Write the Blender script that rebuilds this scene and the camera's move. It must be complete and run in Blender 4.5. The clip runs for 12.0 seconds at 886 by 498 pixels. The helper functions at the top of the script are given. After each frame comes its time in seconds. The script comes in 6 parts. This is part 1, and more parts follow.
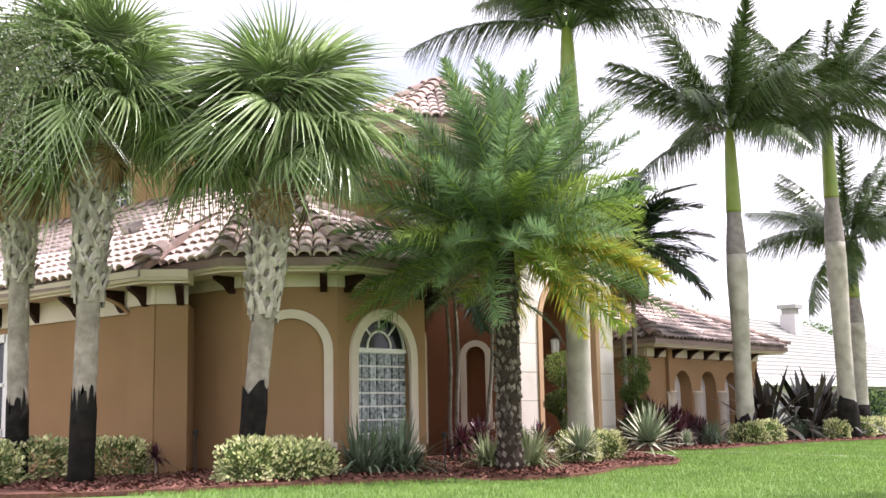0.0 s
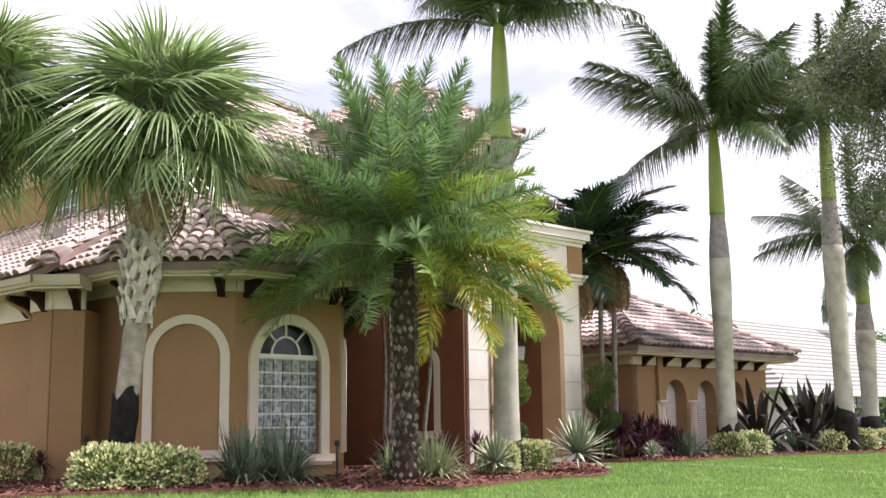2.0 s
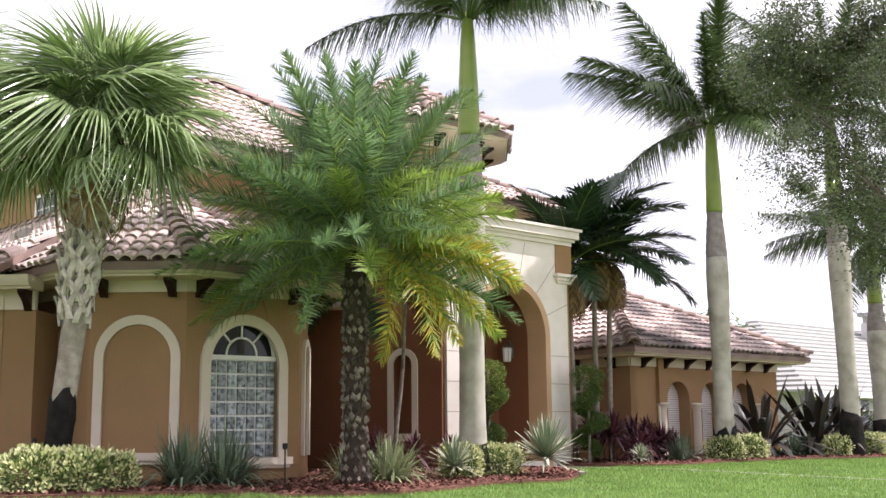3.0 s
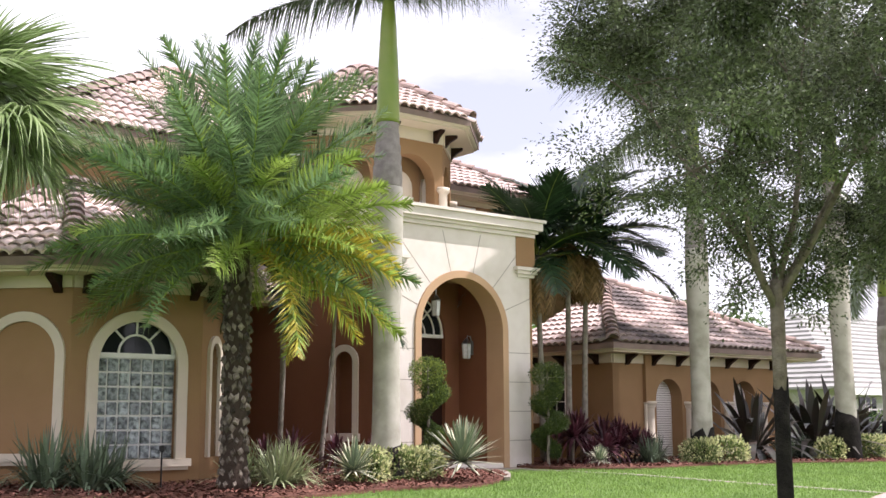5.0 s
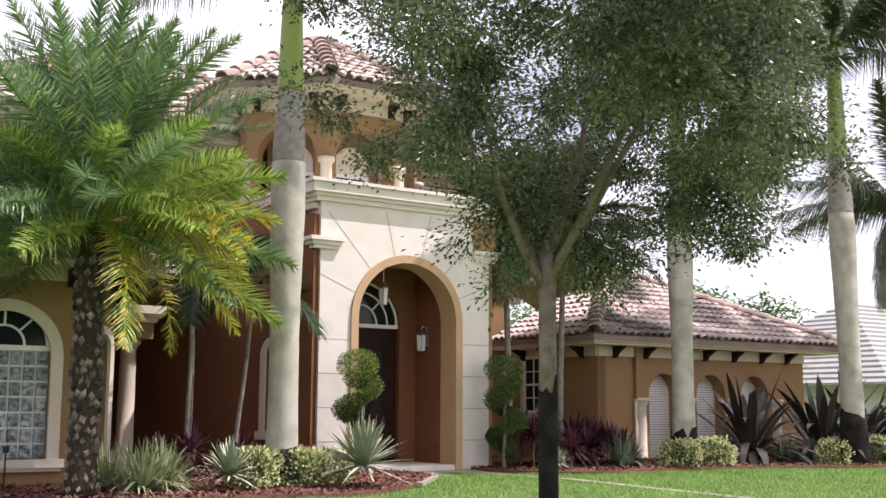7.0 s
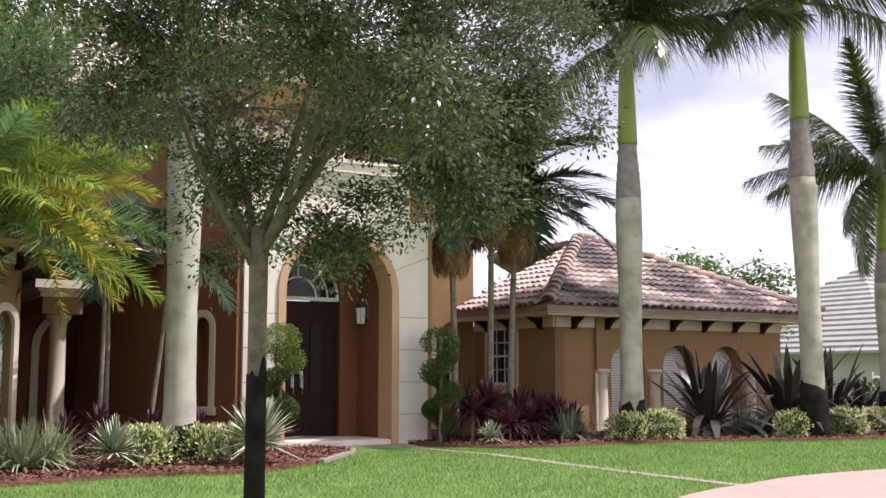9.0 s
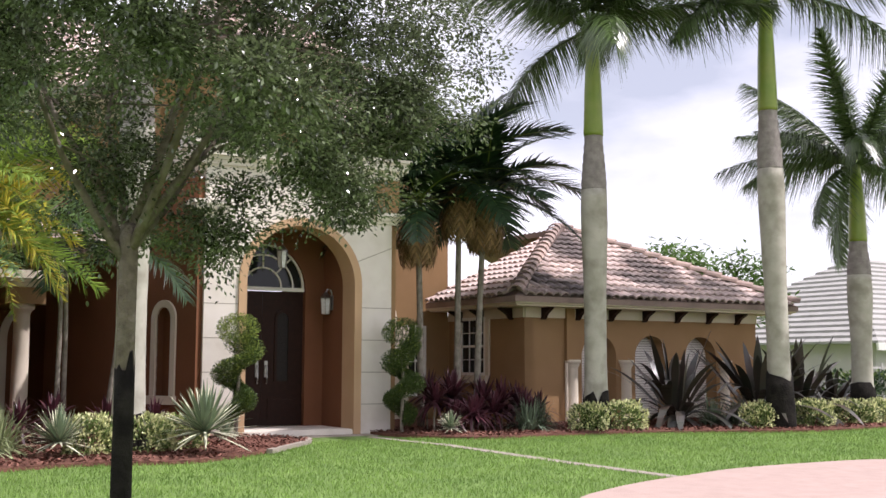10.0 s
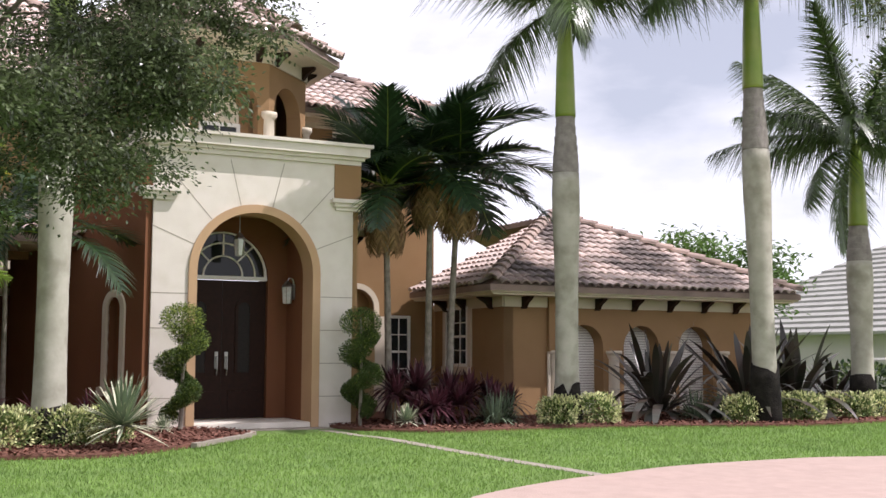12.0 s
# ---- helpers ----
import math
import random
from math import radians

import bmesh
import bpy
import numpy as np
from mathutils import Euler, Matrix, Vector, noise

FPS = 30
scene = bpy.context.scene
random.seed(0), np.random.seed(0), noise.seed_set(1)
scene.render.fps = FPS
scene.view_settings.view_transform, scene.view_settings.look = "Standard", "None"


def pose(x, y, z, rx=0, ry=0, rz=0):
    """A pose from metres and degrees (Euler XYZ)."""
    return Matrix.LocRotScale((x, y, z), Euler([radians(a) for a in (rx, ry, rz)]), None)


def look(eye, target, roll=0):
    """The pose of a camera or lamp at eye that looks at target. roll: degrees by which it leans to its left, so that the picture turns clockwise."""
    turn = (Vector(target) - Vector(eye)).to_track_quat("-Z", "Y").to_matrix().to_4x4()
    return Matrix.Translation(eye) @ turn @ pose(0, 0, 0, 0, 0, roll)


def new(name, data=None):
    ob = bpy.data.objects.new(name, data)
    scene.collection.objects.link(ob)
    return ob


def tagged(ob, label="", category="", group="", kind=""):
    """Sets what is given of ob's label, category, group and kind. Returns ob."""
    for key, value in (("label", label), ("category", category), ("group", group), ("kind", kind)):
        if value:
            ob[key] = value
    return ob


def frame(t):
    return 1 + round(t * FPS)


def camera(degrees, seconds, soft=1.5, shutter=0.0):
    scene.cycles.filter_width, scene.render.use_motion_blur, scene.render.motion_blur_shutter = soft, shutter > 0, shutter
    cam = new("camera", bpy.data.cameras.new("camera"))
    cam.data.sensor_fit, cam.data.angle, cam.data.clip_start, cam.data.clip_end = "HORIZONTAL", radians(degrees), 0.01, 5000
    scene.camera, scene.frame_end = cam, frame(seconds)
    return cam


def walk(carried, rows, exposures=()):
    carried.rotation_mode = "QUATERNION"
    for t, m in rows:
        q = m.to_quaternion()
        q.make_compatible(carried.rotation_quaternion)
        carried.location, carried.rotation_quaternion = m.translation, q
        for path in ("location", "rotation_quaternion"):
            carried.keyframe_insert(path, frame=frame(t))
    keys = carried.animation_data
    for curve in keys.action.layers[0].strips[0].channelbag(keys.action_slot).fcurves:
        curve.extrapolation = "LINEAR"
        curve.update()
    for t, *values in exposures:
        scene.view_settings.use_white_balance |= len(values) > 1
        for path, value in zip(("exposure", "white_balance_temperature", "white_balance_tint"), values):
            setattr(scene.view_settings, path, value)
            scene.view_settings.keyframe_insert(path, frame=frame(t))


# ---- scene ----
cam = camera(42.8, 12.0)
PATH = [
    (0, (-20.03, -13.195, 0.915), (-18.507, -11.932, 1.202), -1.1),
    (0.5, (-19.484, -13.679, 0.9), (-17.988, -12.384, 1.192), -1.1),
    (1, (-18.925, -14.137, 0.887), (-17.457, -12.813, 1.184), -0.9),
    (1.5, (-18.354, -14.569, 0.877), (-16.913, -13.215, 1.178), -0.8),
    (2, (-17.761, -14.961, 0.862), (-16.348, -13.579, 1.167), -0.7),
    (2.5, (-17.129, -15.306, 0.852), (-15.747, -13.894, 1.161), -0.6),
    (4.5, (-14.445, -16.544, 0.976), (-13.193, -15.013, 1.272), -0.3),
    (5, (-13.785, -16.769, 1.004), (-12.557, -15.218, 1.299), -0.1),
    (5.5, (-13.081, -16.913, 1.026), (-11.877, -15.343, 1.32), -0.0),
    (6, (-12.269, -16.959, 1.038), (-11.095, -15.366, 1.331), -0.1),
    (6.5, (-11.376, -16.946, 1.074), (-10.243, -15.324, 1.363), 0.3),
    (7, (-10.55, -16.949, 1.105), (-9.455, -15.299, 1.386), 0.3),
    (7.5, (-9.857, -17.026, 1.125), (-8.792, -15.355, 1.392), 0.1),
    (9.5, (-8.169, -18.005, 1.231), (-7.161, -16.291, 1.445), 0.1),
    (10, (-7.781, -18.236, 1.248), (-6.782, -16.515, 1.453), 0.2),
    (10.5, (-7.296, -18.422, 1.254), (-6.314, -16.692, 1.453), 0.3),
    (11, (-6.797, -18.557, 1.258), (-5.839, -16.812, 1.453), 0.3),
    (11.5, (-6.312, -18.559, 1.257), (-5.38, -16.8, 1.448), 0.2),
    (12, (-5.835, -18.47, 1.263), (-4.936, -16.693, 1.451), 0.2),
]
walk(cam, [(t, look(e, g, r)) for t, e, g, r in PATH], exposures=[(0.0, 0.64, 6350, 25), (2.5, 0.46, 6350, 25), (5.5, 0.43, 6350, 25), (7.5, 0.22, 6350, 25), (9.5, 0.14, 6350, 24), (12.0, 0.02, 6350, 21)])

# ---- light ----
SUN_AZ = math.atan2(-0.58, 0.81)
SUN_EL = radians(57)
world = bpy.data.worlds.new("sky")
scene.world = world
world.use_nodes = True
wn, wl = world.node_tree.nodes, world.node_tree.links
wn.clear()
w_out = wn.new("ShaderNodeOutputWorld")
w_bg = wn.new("ShaderNodeBackground")
w_sky = wn.new("ShaderNodeTexSky")
w_sky.sky_type = "NISHITA"
w_sky.sun_disc = False
w_sky.sun_elevation = SUN_EL
w_sky.sun_rotation = math.pi / 2 - SUN_AZ
w_sky.air_density, w_sky.dust_density = 1.0, 1.0
w_co = wn.new("ShaderNodeTexCoord")
w_map = wn.new("ShaderNodeMapping")
w_map.inputs["Scale"].default_value = (1.0, 1.0, 2.6)
w_noise = wn.new("ShaderNodeTexNoise")
w_noise.inputs["Scale"].default_value = 2.3
w_noise.inputs["Detail"].default_value = 7
w_noise.inputs["Roughness"].default_value = 0.52
w_ramp = wn.new("ShaderNodeValToRGB")
w_ramp.color_ramp.elements[0].position = 0.30
w_ramp.color_ramp.elements[1].position = 0.5
w_ramp.color_ramp.elements[0].color = (0.4, 0.4, 0.4, 1)
w_mix = wn.new("ShaderNodeMix")
w_mix.data_type = "RGBA"
w_mix.inputs[7].default_value = (13.4, 13.7, 14.2, 1)
wl.new(w_co.outputs["Generated"], w_map.inputs["Vector"])
wl.new(w_map.outputs["Vector"], w_noise.inputs["Vector"])
wl.new(w_noise.outputs["Fac"], w_ramp.inputs["Fac"])
wl.new(w_ramp.outputs["Color"], w_mix.inputs[0])
wl.new(w_sky.outputs["Color"], w_mix.inputs[6])
wl.new(w_mix.outputs[2], w_bg.inputs["Color"])
w_bg.inputs["Strength"].default_value = 0.088
wl.new(w_bg.outputs["Background"], w_out.inputs["Surface"])

sun_data = bpy.data.lights.new("sun", "SUN")
sun_data.energy = 5.0
sun_data.angle = radians(0.6)
sun_data.color = (1.0, 0.97, 0.93)
sun = new("sun", sun_data)
to_sun = Vector((math.cos(SUN_AZ) * math.cos(SUN_EL), math.sin(SUN_AZ) * math.cos(SUN_EL), math.sin(SUN_EL)))
sun.matrix_world = look(to_sun * 60, (0, 0, 0))


# ---- materials ----
def material(name, color, rough=0.7, second=None, scale=6.0, amount=0.5, bump=0.0, bump_scale=40.0, island=0.0,
             metallic=0.0, spec=0.4, stain=None, stain_scale=1.2, stain_amount=0.0, translucent=0.0, obj_random=0.0, stain_from=0.5):
    m = bpy.data.materials.new(name)
    m.use_nodes = True
    nt = m.node_tree
    n, l = nt.nodes, nt.links
    b = n["Principled BSDF"]
    b.inputs["Roughness"].default_value = rough
    b.inputs["Metallic"].default_value = metallic
    b.inputs["Specular IOR Level"].default_value = spec
    geo = n.new("ShaderNodeNewGeometry")
    source = geo.outputs["Position"]

    def noise_node(sc, detail=5):
        x = n.new("ShaderNodeTexNoise")
        x.inputs["Scale"].default_value = sc
        x.inputs["Detail"].default_value = detail
        l.new(source, x.inputs["Vector"])
        return x

    def mix(fac, a, c):
        x = n.new("ShaderNodeMix")
        x.data_type = "RGBA"
        for sock, v in ((0, fac), (6, a), (7, c)):
            if hasattr(v, "is_linked"):
                l.new(v, x.inputs[sock])
            else:
                x.inputs[sock].default_value = v if sock == 0 else (*v, 1)
        return x.outputs[2]

    second = second or tuple(c * 0.72 for c in color)
    nz = noise_node(scale)
    ramp = n.new("ShaderNodeMapRange")
    ramp.inputs["From Min"].default_value, ramp.inputs["From Max"].default_value = 0.35, 0.68
    ramp.inputs["To Max"].default_value = amount
    l.new(nz.outputs["Fac"], ramp.inputs["Value"])
    col = mix(ramp.outputs["Result"], color, second)
    if stain:
        st = noise_node(stain_scale, 8)
        sr = n.new("ShaderNodeMapRange")
        sr.inputs["From Min"].default_value, sr.inputs["From Max"].default_value = stain_from, stain_from + 0.16
        sr.inputs["To Max"].default_value = stain_amount
        l.new(st.outputs["Fac"], sr.inputs["Value"])
        col = mix(sr.outputs["Result"], col, stain)
    if island or obj_random:
        hv = n.new("ShaderNodeHueSaturation")
        val = n.new("ShaderNodeMapRange")
        amt = island or obj_random
        val.inputs["To Min"].default_value, val.inputs["To Max"].default_value = 1 - amt, 1 + amt
        if obj_random:
            oi = n.new("ShaderNodeObjectInfo")
            l.new(oi.outputs["Random"], val.inputs["Value"])
        else:
            l.new(geo.outputs["Random Per Island"], val.inputs["Value"])
        l.new(val.outputs["Result"], hv.inputs["Value"])
        l.new(col, hv.inputs["Color"])
        col = hv.outputs["Color"]
    l.new(col, b.inputs["Base Color"])
    if bump:
        bn = noise_node(bump_scale, 6)
        bp = n.new("ShaderNodeBump")
        bp.inputs["Strength"].default_value = bump
        bp.inputs["Distance"].default_value = 0.02
        l.new(bn.outputs["Fac"], bp.inputs["Height"])
        l.new(bp.outputs["Normal"], b.inputs["Normal"])
    if translucent:
        tr = n.new("ShaderNodeBsdfTranslucent")
        ms = n.new("ShaderNodeMixShader")
        ms.inputs["Fac"].default_value = translucent
        l.new(col, tr.inputs["Color"])
        l.new(b.outputs["BSDF"], ms.inputs[1])
        l.new(tr.outputs["BSDF"], ms.inputs[2])
        l.new(ms.outputs["Shader"], n["Material Output"].inputs["Surface"])
    return m


STUCCO = material("stucco", (0.325, 0.202, 0.103), 0.9, (0.275, 0.168, 0.083), 1.5, 0.6, 0.35, 90, stain=(0.28, 0.175, 0.09), stain_scale=0.8, stain_amount=0.4, spec=0.12)
# the same stucco, darkened and reddened: porch and court shade put into the colour
STUCCO_SHADE = material("shaded_stucco", (0.20, 0.088, 0.046), 0.9, (0.165, 0.072, 0.038), 1.5, 0.6, 0.35, 90, spec=0.12)
ARCHT = material("tan_arch_paint", (0.50, 0.33, 0.19), 0.85, (0.43, 0.28, 0.155), 2.0, 0.5, 0.25, 80)
TRIM = material("cream_trim", (0.66, 0.585, 0.465), 0.8, (0.56, 0.49, 0.385), 2.0, 0.5, 0.2, 70)
LIME = material("limestone", (0.72, 0.67, 0.595), 0.8, (0.64, 0.59, 0.51), 3.0, 0.6, 0.25, 60, stain=(0.58, 0.52, 0.42), stain_scale=1.5, stain_amount=0.3)
GROUT = material("joint", (0.38, 0.34, 0.27), 0.9)
WHITE = material("white_paint", (0.80, 0.79, 0.75), 0.5, (0.72, 0.71, 0.67), 3.0, 0.4)
TILE = material("roof_tile", (0.72, 0.60, 0.55), 0.75, (0.55, 0.41, 0.36), 1.1, 0.8, 0.4, 50, island=0.2, stain=(0.09, 0.075, 0.07), stain_scale=0.42, stain_amount=0.5)
TILE_P = material("roof_tile_single", (0.72, 0.60, 0.55), 0.75, (0.55, 0.41, 0.36), 1.1, 0.8, 0.4, 50, obj_random=0.2, stain=(0.09, 0.075, 0.07), stain_scale=0.42, stain_amount=0.5)
TILE_W = material("roof_tile_weathered", (0.66, 0.54, 0.49), 0.75, (0.48, 0.36, 0.32), 1.1, 0.8, 0.4, 50, island=0.22, stain=(0.06, 0.05, 0.048), stain_scale=0.7, stain_amount=0.85, stain_from=0.44)
CAP = material("ridge_cap", (0.46, 0.34, 0.29), 0.8, (0.24, 0.18, 0.16), 2.0, 0.8, 0.5, 40, obj_random=0.2, stain=(0.08, 0.065, 0.06), stain_scale=0.7, stain_amount=0.6)
UNDER = material("roof_bed", (0.30, 0.22, 0.19), 0.9, (0.16, 0.12, 0.10), 2.0, 0.7, 0.3, 40)
DARKWOOD = material("dark_wood", (0.028, 0.012, 0.008), 0.45, (0.016, 0.008, 0.006), 14, 0.6, 0.15, 60, spec=0.12)
BLOCK = material("glass_block", (0.42, 0.47, 0.48), 0.12, (0.03, 0.038, 0.042), 17, 1.0, 0.9, 14, spec=0.5, obj_random=0.35)
GLASS = material("window_glass", (0.015, 0.018, 0.02), 0.06, (0.03, 0.035, 0.04), 1, 0.3, spec=0.3)
CURTAIN = material("shutter_slats", (0.78, 0.75, 0.69), 0.6, (0.70, 0.67, 0.61), 3, 0.4)
DOORGLASS = material("door_glass", (0.022, 0.018, 0.016), 0.35, (0.012, 0.010, 0.010), 20, 0.6, 0.3, 30, spec=0.15)
METAL = material("pewter", (0.35, 0.34, 0.32), 0.3, metallic=0.9)
BLACKM = material("black_metal", (0.02, 0.02, 0.02), 0.4)
LAMPGLASS = material("seeded_glass", (0.72, 0.74, 0.74), 0.1, (0.5, 0.52, 0.52), 30, 0.7, spec=0.8)
MULCH = material("red_mulch", (0.20, 0.095, 0.07), 0.95, (0.10, 0.05, 0.038), 9, 0.9, 1.0, 38, stain=(0.26, 0.13, 0.085), stain_scale=14, stain_amount=0.5, spec=0.12)
CHIP = material("mulch_chip", (0.21, 0.10, 0.075), 0.95, (0.09, 0.045, 0.034), 9, 0.8, island=0.5, spec=0.12)
LAWN = material("lawn_soil", (0.155, 0.25, 0.058), 0.9, (0.085, 0.16, 0.034), 3.0, 0.8, 0.8, 60, stain=(0.12, 0.20, 0.045), stain_scale=0.5, stain_amount=0.5)
BLADE = material("grass_blade", (0.235, 0.37, 0.085), 0.6, (0.15, 0.26, 0.06), 1.2, 0.8, island=0.3, translucent=0.3)
CONC = material("concrete", (0.33, 0.29, 0.24), 0.9, (0.24, 0.21, 0.175), 3, 0.7, 0.5, 50)
PAVER = material("pink_pavers", (0.42, 0.315, 0.275), 0.85, (0.35, 0.265, 0.23), 5, 0.7, 0.4, 45, stain=(0.40, 0.31, 0.27), stain_scale=0.7, stain_amount=0.4, spec=0.12)
BARK_ROYAL = material("royal_bark", (0.46, 0.44, 0.375), 0.85, (0.31, 0.30, 0.24), 3.5, 0.8, 0.15, 25, stain=(0.22, 0.21, 0.16), stain_scale=2.6, stain_amount=0.6, spec=0.12)
BARK_BAND = material("royal_rings", (0.30, 0.275, 0.25), 0.9, (0.19, 0.17, 0.155), 8, 0.8, 0.4, 30, spec=0.12)
SHAFT = material("crownshaft", (0.17, 0.25, 0.035), 0.35, (0.24, 0.28, 0.06), 2.5, 0.8, 0.1, 20)
BARK_SABAL = material("sabal_bark", (0.40, 0.36, 0.30), 0.95, (0.24, 0.21, 0.17), 9, 0.8, 0.8, 30, stain=(0.15, 0.13, 0.10), stain_scale=3, stain_amount=0.6)
BARK_DARK = material("blackened_bark", (0.010, 0.009, 0.008), 0.95, (0.03, 0.027, 0.022), 7, 0.7, 0.8, 30, spec=0.12)
BOOT = material("leaf_boot", (0.46, 0.43, 0.37), 0.9, (0.28, 0.24, 0.19), 8, 0.8, 0.5, 30, obj_random=0.35)
BARK_DATE = material("date_bark", (0.06, 0.045, 0.035), 0.95, (0.035, 0.027, 0.02), 8, 0.8, 0.8, 25, spec=0.12)
SCAR = material("date_scar", (0.21, 0.185, 0.15), 0.95, (0.04, 0.031, 0.025), 9, 0.95, 0.7, 30, obj_random=0.75, spec=0.12)
BARK_THIN = material("thin_bark", (0.30, 0.27, 0.22), 0.9, (0.14, 0.12, 0.09), 9, 0.8, 0.4, 30)
BARK_OAK = material("oak_bark", (0.20, 0.165, 0.13), 0.95, (0.10, 0.082, 0.065), 16, 0.8, 1.0, 40, stain=(0.28, 0.26, 0.23), stain_scale=6, stain_amount=0.3, spec=0.12)
F_ROYAL = material("royal_leaf", (0.085, 0.135, 0.04), 0.3, (0.042, 0.075, 0.022), 2, 0.7, island=0.55, translucent=0.28, spec=0.8)
F_SABAL = material("sabal_leaf", (0.36, 0.45, 0.22), 0.22, (0.15, 0.235, 0.08), 2, 0.75, island=0.55, translucent=0.36, spec=1.0)
F_DATE = material("date_leaf", (0.185, 0.285, 0.13), 0.3, (0.085, 0.165, 0.06), 2, 0.7, island=0.55, translucent=0.33, spec=0.7)
F_DATE_Y = material("date_leaf_pale", (0.30, 0.40, 0.085), 0.4, (0.17, 0.27, 0.055), 2, 0.7, island=0.5, translucent=0.35)
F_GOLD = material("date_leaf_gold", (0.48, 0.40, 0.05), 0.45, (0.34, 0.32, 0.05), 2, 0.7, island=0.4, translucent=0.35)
F_ADO = material("clump_leaf", (0.028, 0.06, 0.022), 0.4, (0.018, 0.04, 0.015), 2, 0.7, island=0.45, translucent=0.25)
F_DEAD = material("dry_leaf", (0.27, 0.17, 0.08), 0.8, (0.18, 0.11, 0.05), 3, 0.7, island=0.4)
F_OAK = material("oak_leaf", (0.135, 0.165, 0.085), 0.16, (0.06, 0.082, 0.038), 1.5, 0.7, island=0.7, translucent=0.3, spec=1.0)
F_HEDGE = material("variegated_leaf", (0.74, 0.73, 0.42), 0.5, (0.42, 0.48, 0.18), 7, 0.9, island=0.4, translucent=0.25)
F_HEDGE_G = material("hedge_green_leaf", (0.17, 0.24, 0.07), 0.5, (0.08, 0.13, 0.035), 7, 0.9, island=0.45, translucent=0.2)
F_STRAP = material("strap_leaf", (0.15, 0.20, 0.13), 0.45, (0.09, 0.13, 0.07), 4, 0.8, island=0.45, translucent=0.15)
F_STRAP_L = material("pale_strap_leaf", (0.36, 0.40, 0.22), 0.45, (0.16, 0.22, 0.09), 4, 0.8, island=0.4, translucent=0.2)
F_AGAVE = material("agave_leaf", (0.16, 0.22, 0.14), 0.45, (0.11, 0.16, 0.10), 4, 0.7, island=0.25)
F_AGAVE_E = material("agave_edge", (0.72, 0.72, 0.52), 0.5, (0.6, 0.6, 0.42), 4, 0.6, island=0.2)
F_PURPLE = material("purple_leaf", (0.085, 0.025, 0.035), 0.4, (0.045, 0.018, 0.022), 3, 0.7, island=0.5, translucent=0.15)
F_BROAD = material("broad_dark_leaf", (0.032, 0.036, 0.024), 0.35, (0.055, 0.032, 0.026), 3, 0.8, island=0.45, spec=0.5)
F_TOPI = material("topiary_leaf", (0.07, 0.115, 0.024), 0.5, (0.04, 0.07, 0.015), 6, 0.8, island=0.45, translucent=0.15)
F_TOPI_Y = material("topiary_new_leaf", (0.27, 0.34, 0.06), 0.5, (0.17, 0.24, 0.05), 6, 0.8, island=0.4, translucent=0.25)
F_FAR = material("far_foliage", (0.12, 0.21, 0.05), 0.6, (0.07, 0.13, 0.03), 1, 0.8, island=0.4, translucent=0.25)
GREYROOF = material("grey_roof", (0.36, 0.355, 0.33), 0.8, (0.29, 0.285, 0.265), 2, 0.7, 0.2, 30, island=0.06)
FARWALL = material("far_wall", (0.56, 0.53, 0.52), 0.9, (0.48, 0.46, 0.45), 1, 0.5)


# ---- mesh helpers ----
WELDED = {"wall", "tower_wall", "arch_trim", "niche_trim", "frame", "bar", "door_moulding", "cornice"}


def weld(bm):
    """Joins touching solids into one shell: merges their corners and drops the faces between them."""
    bmesh.ops.remove_doubles(bm, verts=bm.verts, dist=1e-4)
    seen = {}
    for f in bm.faces:
        seen.setdefault(frozenset(v.index for v in f.verts), []).append(f)
    bmesh.ops.delete(bm, geom=[f for fs in seen.values() if len(fs) > 1 for f in fs], context="FACES_ONLY")


def part(name, bm, mat, parent=None, label="", smooth=False):
    me = bpy.data.meshes.new(name)
    bm.verts.index_update()
    if name in WELDED:
        bmesh.ops.remove_doubles(bm, verts=bm.verts, dist=1e-4)
        bm.verts.index_update()
        weld(bm)
    bmesh.ops.recalc_face_normals(bm, faces=bm.faces)
    bm.to_mesh(me)
    bm.free()
    for m in (mat if isinstance(mat, (list, tuple)) else [mat]):
        me.materials.append(m)
    if smooth:
        me.polygons.foreach_set("use_smooth", [True] * len(me.polygons))
    ob = new(name, me)
    ob.parent = parent
    if label:
        ob["label"] = label
    return ob


def raw(name, verts, faces, mat, slots=None, smooth=False):
    me = bpy.data.meshes.new(name)
    me.from_pydata([tuple(v) for v in verts], [], faces)
    for m in (mat if isinstance(mat, (list, tuple)) else [mat]):
        me.materials.append(m)
    if slots is not None:
        me.polygons.foreach_set("material_index", slots)
    if smooth:
        me.polygons.foreach_set("use_smooth", [True] * len(me.polygons))
    return me


def place(name, me, parent=None, m=None, label=""):
    ob = new(name, me)
    ob.parent = parent
    if m is not None:
        ob.matrix_local = m
    if label:
        ob["label"] = label
    return ob


def thing(name, m, label, category, group="", kind=""):
    ob = new(name)
    ob.matrix_world = m
    ob.empty_display_size = 0.2
    return tagged(ob, label, category, group, kind)


def box(bm, x0, x1, y0, y1, z0, z1, bevel=0.0):
    vs = [bm.verts.new(p) for p in ((x0, y0, z0), (x1, y0, z0), (x1, y1, z0), (x0, y1, z0), (x0, y0, z1), (x1, y0, z1), (x1, y1, z1), (x0, y1, z1))]
    fs = [bm.faces.new([vs[i] for i in q]) for q in ((0, 3, 2, 1), (4, 5, 6, 7), (0, 1, 5, 4), (1, 2, 6, 5), (2, 3, 7, 6), (3, 0, 4, 7))]
    if bevel:
        es = {e for f in fs for e in f.edges}
        bmesh.ops.bevel(bm, geom=list(es), offset=bevel, segments=2, affect="EDGES")


